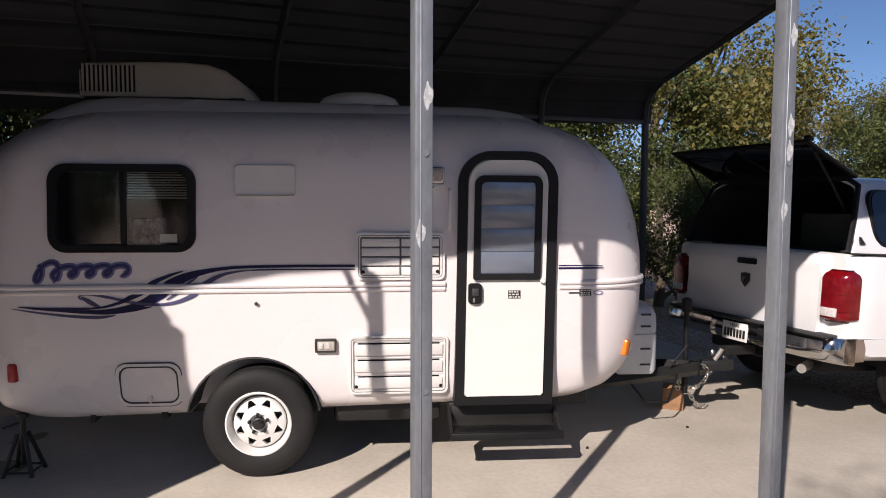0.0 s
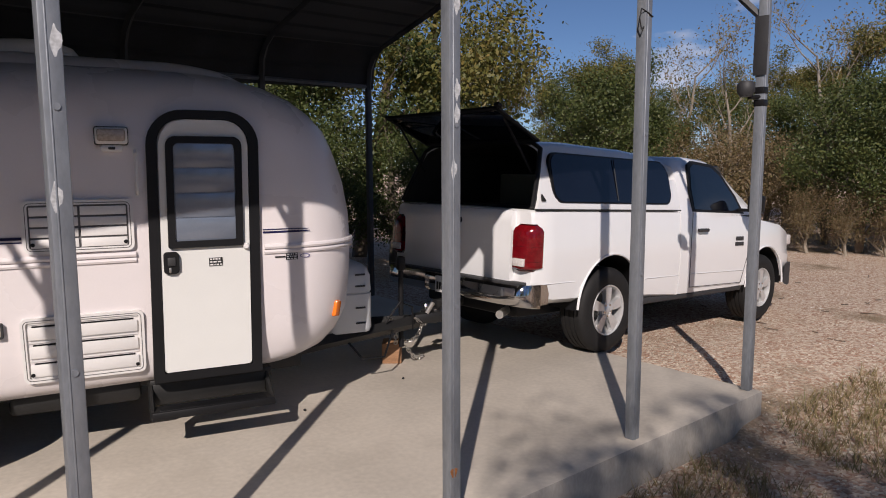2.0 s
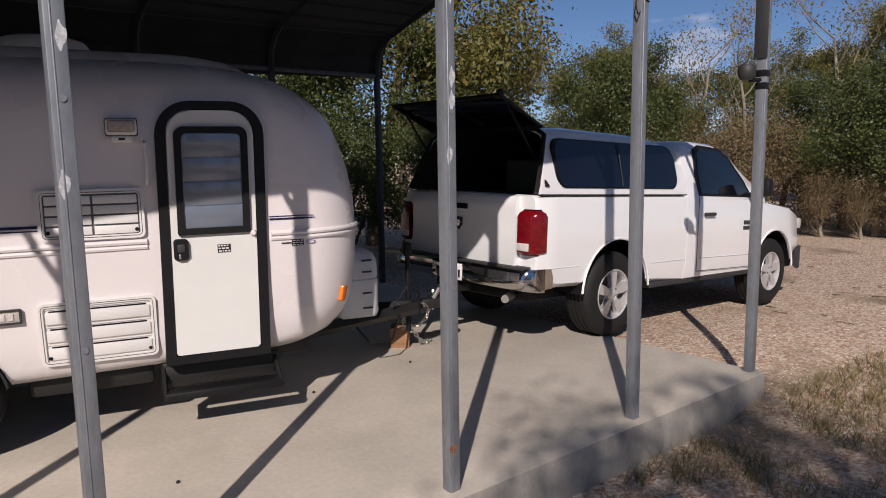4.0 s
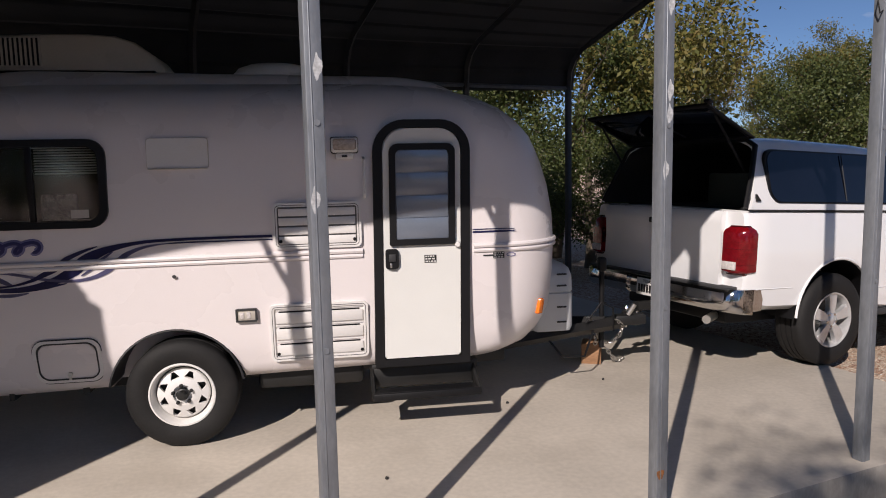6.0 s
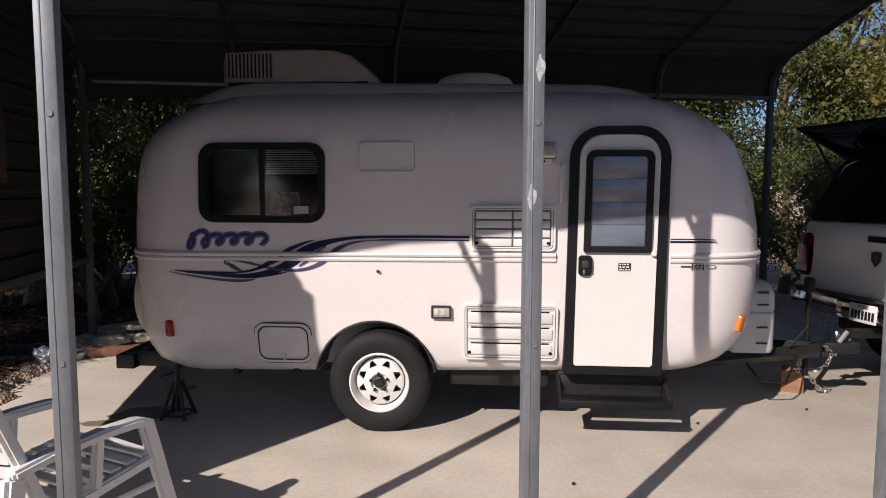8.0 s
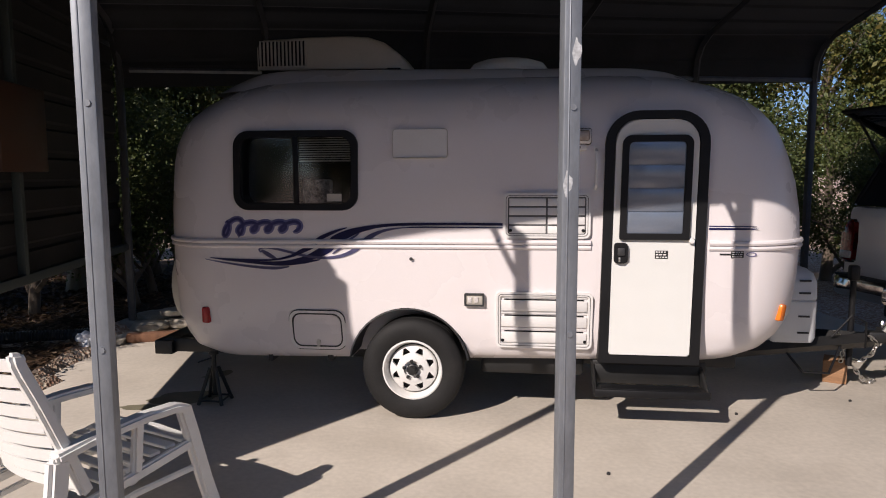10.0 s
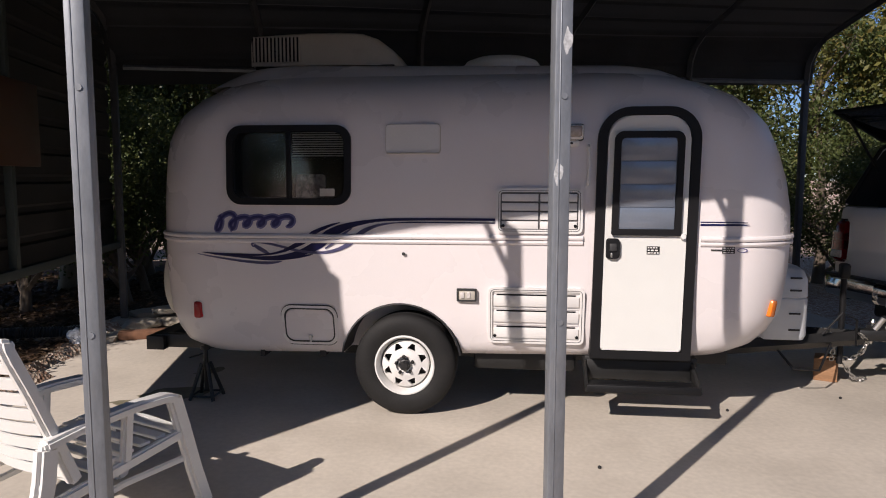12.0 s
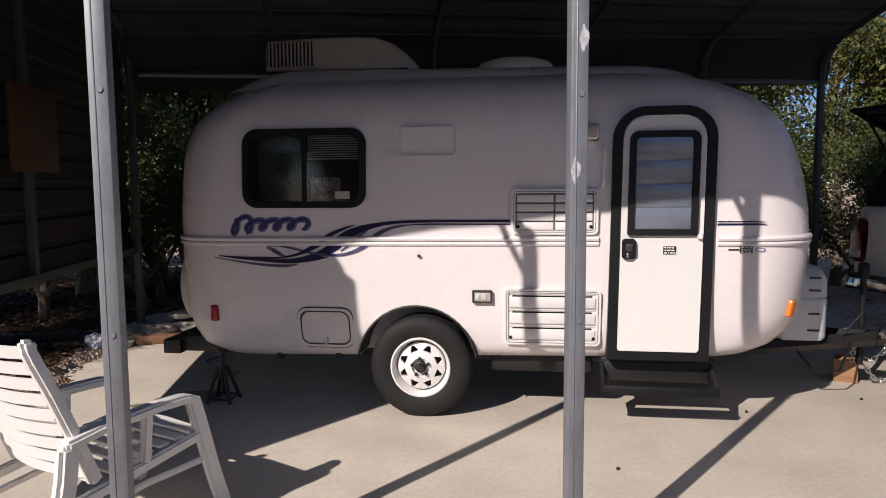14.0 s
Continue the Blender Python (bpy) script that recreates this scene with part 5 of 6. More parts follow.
for y0, y1, near in ((0.005, 0.23, True), (1.77, 1.995, False)):
    tl = new("tail_lamp")
    tl.parent = truck
    tl["label"] = "red tail lamp with a clear reversing lens"
    o_ = 1 if near else -1
    ye = 0.0 if near else 2.0

    def lens(z0, z1, d, lo=0.0, hi=0.0):
        out = []
        for k, sh in ((0.0, lo), (0.12, lo * 0.35), (0.3, 0.0), (0.7, 0.0), (0.88, hi * 0.35), (1.0, hi)):
            z = z0 + (z1 - z0) * k
            out.append([(-1.235 + d + sh * 0.5, ye + o_ * (0.195 - sh), z), (-1.243 + d + sh * 0.5, ye + o_ * 0.11, z), (-1.228 + d + sh * 0.6, ye + o_ * (0.03 + sh), z), (-1.17, ye - o_ * (0.014 - d - sh * 0.6), z), (-1.075 - sh, ye - o_ * (0.012 - d - sh * 0.6), z), (-1.075, ye + o_ * 0.06, z), (-1.18, ye + o_ * (0.195 - sh), z)])
        return loft(out)

    part("lens", lens(1.015, 1.185, 0.0, 0.0, 0.045), M_RED, tl)
    part("lens", lens(0.892, 1.013, 0.0), M_RED, tl)
    part("lens", lens(0.822, 0.89, 0.001, 0.03, 0.0), M_RED, tl)
    part("reversing_lens", box(-1.249, min(ye + o_ * 0.05, ye + o_ * 0.185), 0.85, -1.225, max(ye + o_ * 0.05, ye + o_ * 0.185), 0.915, 0.006), M_CLEAR, tl, "clear lens")
    part("lamp_base", lens(0.812, 1.196, 0.005, 0.035, 0.05), M_REDD, tl)

bp_ = new("rear_bumper")
bp_.parent = truck
bp_["label"] = "chrome rear bumper with step pads"


def bump_sec(y, x, z0=0.50, z1=0.70):
    return [(x, y, z0 + 0.02), (x - 0.03, y, z0 + 0.05), (x - 0.035, y, (z0 + z1) / 2), (x - 0.03, y, z1 - 0.03), (x, y, z1), (x + 0.10, y, z1), (x + 0.10, y, z0)]


part("bumper_face", loft([bump_sec(y, x) for y, x in ((0.0, -1.17), (0.03, -1.23), (0.10, -1.265), (0.3, -1.285), (0.72, -1.29))]), M_CHROME, bp_)
part("bumper_face", loft([bump_sec(y, x) for y, x in ((1.28, -1.29), (1.7, -1.285), (1.9, -1.265), (1.97, -1.23), (2.0, -1.17))]), M_CHROME, bp_)
part("bumper_middle", loft([bump_sec(y, -1.265, 0.50, 0.68) for y in (0.72, 1.28)]), M_CHROME, bp_)
part("step_pad", box(-1.30, 0.08, 0.695, -1.14, 1.92, 0.715, 0.006), M_DPLAST, bp_)
part("bumper_side", loft([[(x, 0.0, z) for x, z in ((-1.18, 0.52), (-1.18, 0.70), (-1.0, 0.70), (-0.97, 0.62), (-0.98, 0.53))], [(x, 0.12, z) for x, z in ((-1.18, 0.52), (-1.18, 0.70), (-1.0, 0.70), (-0.97, 0.62), (-0.98, 0.53))]]), M_CHROME, bp_)
pt = new("number_plate")
pt.parent = truck
pt["label"] = "white number plate with dark bars"
part("plate_base", box(-1.304, 0.85, 0.52, -1.298, 1.15, 0.67, 0.004), M_WPLAST, pt)
for i in range(7):
    part("plate_bar", box(-1.308, 0.875 + 0.037 * i, 0.545, -1.303, 0.90 + 0.037 * i, 0.615), M_INK, pt)
tcv = bpy.data.curves.new("state_word", "FONT")
tcv.body, tcv.size, tcv.extrude, tcv.align_x = "TEXAS", 0.036, 0.001, "CENTER"
tx = new("state_word", tcv)
dg = bpy.context.evaluated_depsgraph_get()
tme = bpy.data.meshes.new_from_object(tx.evaluated_get(dg))
bpy.data.objects.remove(tx)
tme.materials.append(M_INK)
tx = new("state_word", tme)
tx.parent, tx.matrix_basis = pt, pose(-1.2165, 0.935, 0.632, 90, 0, -90)
hr = new("tow_hitch")
hr.parent = truck
part("receiver", box(-1.42, 0.96, 0.40, -1.1, 1.04, 0.47, 0.006), M_STEEL, hr)
part("ball_mount", box(-1.55, 0.965, 0.36, -1.38, 1.035, 0.40, 0.006), M_STEEL, hr)
for x, z in ((-1.52, 0.36), (-1.52, 0.25)):
    bm = lathe([(0.0, z + 0.09), (0.018, z + 0.085), (0.027, z + 0.062), (0.018, z + 0.04), (0.013, z + 0.02), (0.013, z)], 16, "z")
    bmesh.ops.translate(bm, verts=bm.verts, vec=(x, 1.0, 0))
    part("tow_ball", bm, M_CHROME, hr)
bm = lathe([(0.0, z_) if False else (0.018, z_) for z_ in (0.30, 0.42)], 12, "z")
bmesh.ops.translate(bm, verts=bm.verts, vec=(-1.52, 0.86, 0))
part("tow_ball", bm, M_CHROME, hr)
part("exhaust_pipe", tube([(-0.6, 0.62, 0.40), (-0.95, 0.5, 0.42), (-1.20, 0.36, 0.41)], 0.036, 16), M_CHAIN, truck, "dull steel exhaust tip")
part("front_bumper", loft([bump_sec(y, x, 0.38, 0.66) for y, x in ((0.02, 3.66), (0.08, 3.84), (0.3, 3.98), (1.0, 4.04), (1.7, 3.98), (1.92, 3.84), (1.98, 3.66))]), M_DPLAST, truck)
part("head_lamp", box(3.74, 0.10, 0.88, 3.965, 0.45, 1.02, 0.03), M_CLEAR, truck)


def truck_wheel(m):
    w = new("wheel")
    w.parent, w.matrix_basis = truck, m
    R = 0.395
    part("tyre", lathe([(0.235, 0.0), (0.27, -0.012), (0.33, -0.014), (0.372, 0.002), (0.388, 0.02), (R, 0.04), (R, 0.08), (R - 0.008, 0.081), (R - 0.008, 0.092), (R, 0.093), (R, 0.13), (R - 0.008, 0.131), (R - 0.008, 0.142), (R, 0.143), (R, 0.18), (R - 0.008, 0.181), (R - 0.008, 0.192), (R, 0.193), (R, 0.23), (0.38, 0.255), (0.33, 0.28), (0.235, 0.27)], 72, closed=True), M_TYRE, w, "black tyre")
    part("rim", lathe([(0.238, 0.008), (0.232, -0.006), (0.222, -0.004), (0.216, 0.02), (0.21, 0.07), (0.21, 0.26), (0.238, 0.265), (0.242, 0.1)], 60, closed=True), M_ALLOY, w)
    for k in range(5):
        a = 2 * math.pi * k / 5
        sp = bmesh.new()
        add_plate(sp, [(-0.030, 0.05), (0.030, 0.05), (0.034, 0.13), (0.056, 0.216), (-0.056, 0.216), (-0.034, 0.13)], 0.004, 0.05, bevel=0.008)
        bmesh.ops.transform(sp, verts=sp.verts, matrix=Matrix.Rotation(a, 4, "Y"))
        part("spoke", sp, M_ALLOY, w)
        nb_ = lathe([(0.0, 0.0), (0.011, 0.002), (0.011, 0.02)], 8)
        bmesh.ops.translate(nb_, verts=nb_.verts, vec=(0.055 * math.sin(a + 0.63), 0, 0.055 * math.cos(a + 0.63)))
        part("lug_nut", nb_, M_CHROME, w)
    part("hub", lathe([(0.0, 0.0), (0.03, 0.0), (0.04, 0.008), (0.075, 0.014), (0.08, 0.05)], 32), M_ALLOY, w)
    part("brake_disc", lathe([(0.18, 0.12), (0.18, 0.14), (0.0, 0.14)], 40), M_STEEL, w)


for m_ in (pose(0, 0.03, 0.395), pose(3.06, 0.03, 0.395), pose(0, 1.84, 0.395, 0, 0, 180), pose(3.06, 1.84, 0.395, 0, 0, 180)):
    truck_wheel(m_)

# the tail overhang is a little shorter and the body a little narrower than the shell was drawn
for o in truck.children_recursive:
    if o.type == "MESH" and o.parent.name.split(".")[0] != "wheel" and o.name != "state_word":
        for v in o.data.vertices:
            v.co.y *= 0.935
            if v.co.x < -0.55:
                v.co.x += 0.09 * min(1.0, (-0.55 - v.co.x) / 0.25)


# ---- loose things on and beside the slab ----
def resin_chair(m):
    c = thing("resin_chair", m, "white slatted resin armchair on the slab", "garden chair")

    def strip(pts, w, t, name, parent=c, ax=0):
        """A flat bar along points in the yz plane, w wide across x and t thick."""
        bm = bmesh.new()
        rings = []
        for i, p in enumerate(pts):
            a, b = Vector(pts[max(0, i - 1)]), Vector(pts[min(len(pts) - 1, i + 1)])
            d = (b - a).normalized()
            s = Vector((1, 0, 0)) if ax == 0 else Vector((0, 1, 0))
            q = d.cross(s).normalized()
            rings.append([bm.verts.new(Vector(p) + s * w * sx / 2 + q * t * sq / 2) for sx, sq in ((-1, -1), (1, -1), (1, 1), (-1, 1))])
        for A, B in zip(rings, rings[1:]):
            for k in range(4):
                bm.faces.new((A[k], A[(k + 1) % 4], B[(k + 1) % 4], B[k]))
        bm.faces.new(rings[0])
        bm.faces.new(rings[-1])
        bmesh.ops.bevel(bm, geom=[e for e in bm.edges], offset=min(w, t) * 0.28, segments=2, affect="EDGES")
        return part(name, bm, M_CHAIR, parent)

    for s in (-1, 1):
        x = 0.30 * s
        strip([(x, -0.36, 0.56), (x, -0.2, 0.585), (x, 0.05, 0.60), (x, 0.22, 0.595), (x, 0.28, 0.57)], 0.075, 0.042, "armrest")
        strip([(x, 0.26, 0.585), (x, 0.30, 0.45), (x * 1.03, 0.36, 0.2), (x * 1.05, 0.42, 0.0)], 0.05, 0.075, "front_leg")
        strip([(x, -0.34, 0.56), (x, -0.36, 0.40), (x * 1.03, -0.42, 0.2), (x * 1.05, -0.47, 0.0)], 0.06, 0.085, "rear_leg")
        strip([(x, -0.38, 0.30), (x, -0.1, 0.34), (x, 0.31, 0.40)], 0.035, 0.05, "side_rail")
        strip([(x * 0.98, -0.41, 0.22), (x * 0.98, 0.0, 0.27), (x * 0.98, 0.34, 0.27)], 0.02, 0.03, "stretcher")
        strip([(x * 0.93, -0.22, 0.36), (x * 0.92, -0.30, 0.58), (x * 0.89, -0.375, 0.78), (x * 0.85, -0.425, 0.905), (x * 0.82, -0.445, 0.965), (x * 0.79, -0.44, 0.995)], 0.05, 0.055, "back_rail")
        strip([(x * 0.99, 0.0, 0.36), (x, 0.02, 0.59)], 0.04, 0.05, "arm_gusset")
    for i in range(9):
        t = i / 8
        y, z = -0.245 - 0.20 * t ** 0.9, 0.41 + 0.535 * t
        bm = bmesh.new()
        hw = 0.275 - 0.035 * t
        for dz0, dz1 in ((-0.022, 0.022),):
            vs = []
            for k in range(9):
                a = -1 + 2 * k / 8
                yy = y - 0.045 * (1 - a * a)
                vs.append([bm.verts.new((hw * a, yy - 0.008, z + dz0)), bm.verts.new((hw * a, yy - 0.016, z + dz1)), bm.verts.new((hw * a, yy, z + dz1 + 0.004)), bm.verts.new((hw * a, yy + 0.006, z + dz0 + 0.004))])
            for A, B in zip(vs, vs[1:]):
                for k in range(4):
                    bm.faces.new((A[k], A[(k + 1) % 4], B[(k + 1) % 4], B[k]))
            bm.faces.new(vs[0])
            bm.faces.new(vs[-1])
        part("back_slat", bm, M_CHAIR, c)
    for i in range(7):
        t = i / 6
        y, z = -0.22 + 0.50 * t, 0.375 + 0.045 * t
        bm = box(-0.285, y - 0.028, z - 0.008, 0.285, y + 0.028, z + 0.008, 0.005)
        for v in bm.verts:
            v.co.z -= 0.02 * (1 - (v.co.x / 0.285) ** 2)
        part("seat_slat", bm, M_CHAIR, c)
    strip([(-0.29, 0.31, 0.40), (0.0, 0.33, 0.405), (0.29, 0.31, 0.40)], 0.05, 0.04, "front_rail", c, 1)
    return c


resin_chair(pose(-1.20, -1.65, 0.0, 0, 0, -22))

block = solo("timber_block", box(-0.085, -0.10, 0.0, 0.085, 0.10, 0.18, 0.006), M_WOOD, "brown sawn timber block under the tongue jack", "wood block", m=pose(3.215, 1.27, 0.0, 0, 0, -24))


def chain(pts, name_label):
    c = thing("safety_chain", pose(0, 0, 0), name_label, "chain", "tongue chains")
    me = finish(tube([(0.014 * math.cos(a) + (0.012 if math.cos(a) > 0 else -0.012), 0.014 * math.sin(a), 0) for a in [2 * math.pi * k / 12 for k in range(12)]], 0.0048, 6, True), "link", M_CHAIN)
    P = [Vector(p) for p in pts]
    acc_, step_, out = 0.0, 0.036, []
    for a, b in zip(P, P[1:]):
        L = (b - a).length
        while acc_ < L:
            out.append((a + (b - a) * acc_ / L, (b - a).normalized()))
            acc_ += step_
        acc_ -= L
    for i, (p, d) in enumerate(out):
        o = new("link", me)
        o.parent = c
        o.matrix_basis = Matrix.Translation(p) @ d.to_track_quat("X", "Z").to_matrix().to_4x4() @ Matrix.Rotation(radians(90 * (i % 2)), 4, "X")


chain([(3.06, 0.93, 0.47), (3.12, 0.98, 0.42), (3.17, 1.05, 0.32), (3.19, 1.12, 0.2)], "zinc safety chain hanging from the tongue")
chain([(3.30, 0.92, 0.44), (3.38, 0.98, 0.38), (3.38, 1.05, 0.28), (3.33, 1.12, 0.2), (3.25, 1.17, 0.2)], "zinc safety chain looped over the timber block")
chain([(3.30, 1.15, 0.14), (3.37, 1.15, 0.05), (3.45, 1.2, 0.012), (3.52, 1.28, 0.012)], "zinc chain end trailing onto the slab")

# timbers, stones, hose and a bag behind the caravan
beam = solo("landscape_timber", box(-0.62, -0.06, 0.0, 0.62, 0.06, 0.085, 0.012), mat("weathered red timber", (0.16, 0.075, 0.04), 0.85, var=0.3, scale=5, bump=0.3, stretch=(5, 1, 1)), "dark red-brown landscape timber at the slab's end", "timber", m=pose(-2.62, 2.06, 0.0, 0, 0, 24))
beam2 = solo("landscape_timber", box(-0.8, -0.05, -0.05, 0.8, 0.05, 0.075, 0.012), mat("grey timber", (0.30, 0.25, 0.19), 0.85, var=0.3, scale=5, bump=0.3, stretch=(5, 1, 1)), "pale weathered timber edging the bed", "timber", m=pose(-4.0, 1.28, 0.02, 0, 0, 26))
random.seed(5)


def stone(x, y, z, sx, sy, sz, rz):
    bm = bmesh.new()
    bmesh.ops.create_icosphere(bm, subdivisions=2, radius=1)
    o = Vector((random.random() * 9, random.random() * 9, 0))
    for v in bm.verts:
        k = 1 + 0.28 * noise.noise(v.co * 1.3 + o)
        v.co = Vector((max(-0.8, min(0.8, v.co.x)) * sx * k, max(-0.8, min(0.8, v.co.y)) * sy * k, max(-0.6, min(0.6, v.co.z)) * sz * k))
    solo("flat_stone", bm, M_ROCK, "pale flat limestone piece in a low pile", "stone", "stone pile", m=pose(x, y, z, 0, 0, rz), smooth=25)


for x, y, z, a, b, c_, r_ in ((-3.25, 2.35, 0.05, 0.24, 0.17, 0.07, 15), (-3.0, 2.5, 0.06, 0.22, 0.15, 0.08, -20), (-3.3, 2.62, 0.10, 0.26, 0.2, 0.08, 40), (-3.08, 2.58, 0.16, 0.2, 0.16, 0.05, 10), (-2.8, 2.75, 0.07, 0.2, 0.14, 0.08, 70), (-3.5, 2.4, 0.06, 0.15, 0.12, 0.06, 0), (-3.25, 1.72, 0.02, 0.12, 0.09, 0.06, 20)):
    stone(x, y, z, a, b, c_, r_)
bm = bmesh.new()
hp = [(-4.7, 0.95, 0.16), (-4.2, 1.22, 0.14), (-3.9, 1.42, 0.13), (-3.55, 1.55, 0.12), (-3.3, 1.75, 0.12)]
pts = []
for a, b in zip(hp, hp[1:]):
    for k in range(26):
        pts.append(Vector(a).lerp(Vector(b), k / 26))
add_tube(bm, pts, [0.066 if i % 2 else 0.055 for i in range(len(pts))], 10)
solo("drain_hose", bm, M_HOSE, "black corrugated drain hose lying on the bed", "hose")
bm = bmesh.new()
bmesh.ops.create_icosphere(bm, subdivisions=3, radius=0.09)
for v in bm.verts:
    v.co *= 1 + 0.5 * noise.noise(v.co * 16) + 0.25 * noise.noise(v.co * 40)
    v.co.z *= 1.1
solo("plastic_bag", bm, M_BAG, "crumpled white plastic bag on the slab's edge", "plastic bag", m=pose(-3.36, 1.47, 0.085), smooth=20)
# speck of grit and a damp patch outline on the slab
for i, (x, y) in enumerate(((3.10, 0.73), (1.22, -0.72), (2.2, 0.35))):
    bm = bmesh.new()
    bmesh.ops.create_icosphere(bm, subdivisions=1, radius=0.012)
    solo("pebble", bm, M_INK, "small dark pebble on the concrete slab", "pebble", "pebbles on the slab", m=pose(x, y, 0.006))
M_DAMP = mat("oily stain", (0.20, 0.18, 0.12), 0.7, var=0.25, scale=9)


def stain(cx, cy, r, sx, sy, rot, k=0):
    bm = bmesh.new()
    vs = [bm.verts.new((r * sx * math.cos(a) * (1 + 0.45 * noise.noise(Vector((math.cos(a) * 1.6, math.sin(a) * 1.6, k)))), r * sy * math.sin(a) * (1 + 0.45 * noise.noise(Vector((math.cos(a) * 1.6, math.sin(a) * 1.6, k + 4)))), 0)) for a in [2 * math.pi * i / 40 for i in range(40)]]
    bm.faces.new(vs)
    solo("oil_stain", bm, M_DAMP, "olive-grey oily stain on the concrete slab", "stain", "stains on the slab", m=pose(cx, cy, 0.004, 0, 0, rot), smooth=0)


stain(-1.75, 0.25, 0.26, 1.0, 0.55, 20, 1)
stain(-1.98, 0.02, 0.10, 1.5, 0.5, 10, 2)
stain(-1.78, 0.85, 0.14, 1.0, 0.5, 60, 3)


# ---- trees, brush, grass ----
def branches(seed, height, spread, levels=3, lean=0.1, first=0.25, kids=7, up=0.6):
    rng = random.Random(seed)
    bm = bmesh.new()
    tips = []

    def grow(p, d, length, r, lev):
        pts, rs = [p.copy()], [r]
        n = 5
        q = p.copy()
        for i in range(n):
            d = (d + Vector((rng.uniform(-1, 1), rng.uniform(-1, 1), rng.uniform(-0.3, 0.7))) * 0.22).normalized()
            q = q + d * length / n
            pts.append(q.copy())
            rs.append(r * (1 - 0.8 * (i + 1) / n))
        add_tube(bm, pts, rs, 7 if lev == 0 else 4 if lev == 1 else 3, caps=False)
        if lev >= levels - 1:
            tips.extend(pts[2:])
            return
        k = kids if lev == 0 else 5
        for j in range(k):
            t = first + (1 - first) * (j + rng.random()) / k if lev == 0 else 0.3 + 0.7 * rng.random()
            f = t * n
            i = min(int(f), n - 1)
            b = pts[i].lerp(pts[i + 1], f - i)
            a = rng.uniform(0, 2 * math.pi)
            dd = Vector((math.cos(a), math.sin(a), up * rng.uniform(0.3, 1.3))).normalized()
            dd = (dd + d * 0.35).normalized()
            grow(b, dd, (spread if lev == 0 else length * 0.55) * rng.uniform(0.6, 1.1), max(0.006, rs[i] * 0.55), lev + 1)

    grow(Vector((0, 0, -0.15)), Vector((rng.uniform(-lean, lean), rng.uniform(-lean, lean), 1)).normalized(), height, 0.035 * height ** 0.7 + 0.03, 0)
    return bm, tips


def leaves(name, tips, count, size, clump, material, seed, droop=0.0, zmin=0.2, long_=1.0):
    """Small folded leaf quads in uneven clumps round branch points."""
    rg = np.random.default_rng(seed)
    T = np.array([tuple(t) for t in tips])
    w = rg.random(len(T)) ** 2 + 0.05
    idx = rg.choice(len(T), count, p=w / w.sum())
    c = T[idx] + rg.normal(0, clump, (count, 3)) * np.array([1, 1, 0.75])
    c[:, 2] = np.maximum(c[:, 2], zmin * rg.random(count))
    d1 = rg.normal(0, 1, (count, 3))
    d1 /= np.linalg.norm(d1, axis=1)[:, None]
    d2 = np.cross(d1, rg.normal(0, 1, (count, 3)))
    d2 /= np.linalg.norm(d2, axis=1)[:, None] + 1e-9
    s = size * rg.uniform(0.55, 1.25, count)[:, None]
    v = np.empty((count, 4, 3))
    v[:, 0], v[:, 1] = c - d1 * s * 0.6 * long_, c + d2 * s * 0.33
    v[:, 2], v[:, 3] = c + d1 * s * 0.6 * long_, c - d2 * s * 0.33
    f = np.arange(count * 4).reshape(-1, 4)
    me = bpy.data.meshes.new(name)
    me.from_pydata(v.reshape(-1, 3).tolist(), [], f.tolist())
    me.materials.append(material)
    return me


KINDS = {}


def tree_kind(key, label, seed, height, spread, count, size, clump, leaf, bark, **kw):
    bm, tips = branches(seed, height, spread, **kw)
    t = thing("tree", pose(0, 0, -50), label, "tree", "trees around the carport")
    part("trunk", bm, bark, t, "", 60)
    if count:
        o = new("crown", leaves("crown", tips, count, size, clump, leaf, seed))
        o.parent = t
    KINDS[key] = t


tree_kind("oak_a", "green and olive live oak with a dense uneven crown", 11, 6.0, 2.8, 24000, 0.078, 0.25, M_OAK, M_BARK, first=0.15, kids=9)
tree_kind("oak_b", "yellowing oak with a loose crown", 12, 5.2, 2.4, 15000, 0.075, 0.25, M_OLIVE, M_BARK2, first=0.2, kids=8)
tree_kind("cedar", "dark green juniper with a dense crown down to the ground", 13, 4.4, 1.7, 22000, 0.068, 0.24, M_JUN, M_BARK, first=0.03, kids=15, up=0.45)
tree_kind("cedar_b", "rounded dark green juniper", 17, 3.6, 1.7, 20000, 0.068, 0.26, M_JUN, M_BARK, first=0.05, kids=13, up=0.7)
tree_kind("bare", "half-bare tree with grey twigs and few leaves", 14, 6.0, 2.4, 1300, 0.09, 0.3, M_OLIVE, M_BARK2, first=0.3, kids=9, levels=4, up=1.0)
tree_kind("brush", "dry tawny brush with thin stems", 15, 2.2, 1.3, 8000, 0.06, 0.25, M_BRUSH, M_BARK2, first=0.03, kids=12, up=0.9)
used = set()


def plant(key, az, dist, s=1.0, rot=None):
    """az: degrees to the right of +y, seen from near the camera's stand."""
    a = radians(az)
    plant_at(key, 0.9 + dist * math.sin(a), -4.2 + dist * math.cos(a), s, rot)


def plant_at(key, x, y, s=1.0, rot=None):
    t = KINDS[key]
    m = pose(x, y, ground_z(x, y), 0, 0, rot if rot is not None else (x * 71 + y * 37) % 360)
    if key not in used:
        used.add(key)
        t.matrix_basis = m @ Matrix.Scale(s, 4)
    else:
        c = copy_thing(t, m)
        c.matrix_basis = m @ Matrix.Scale(s, 4)


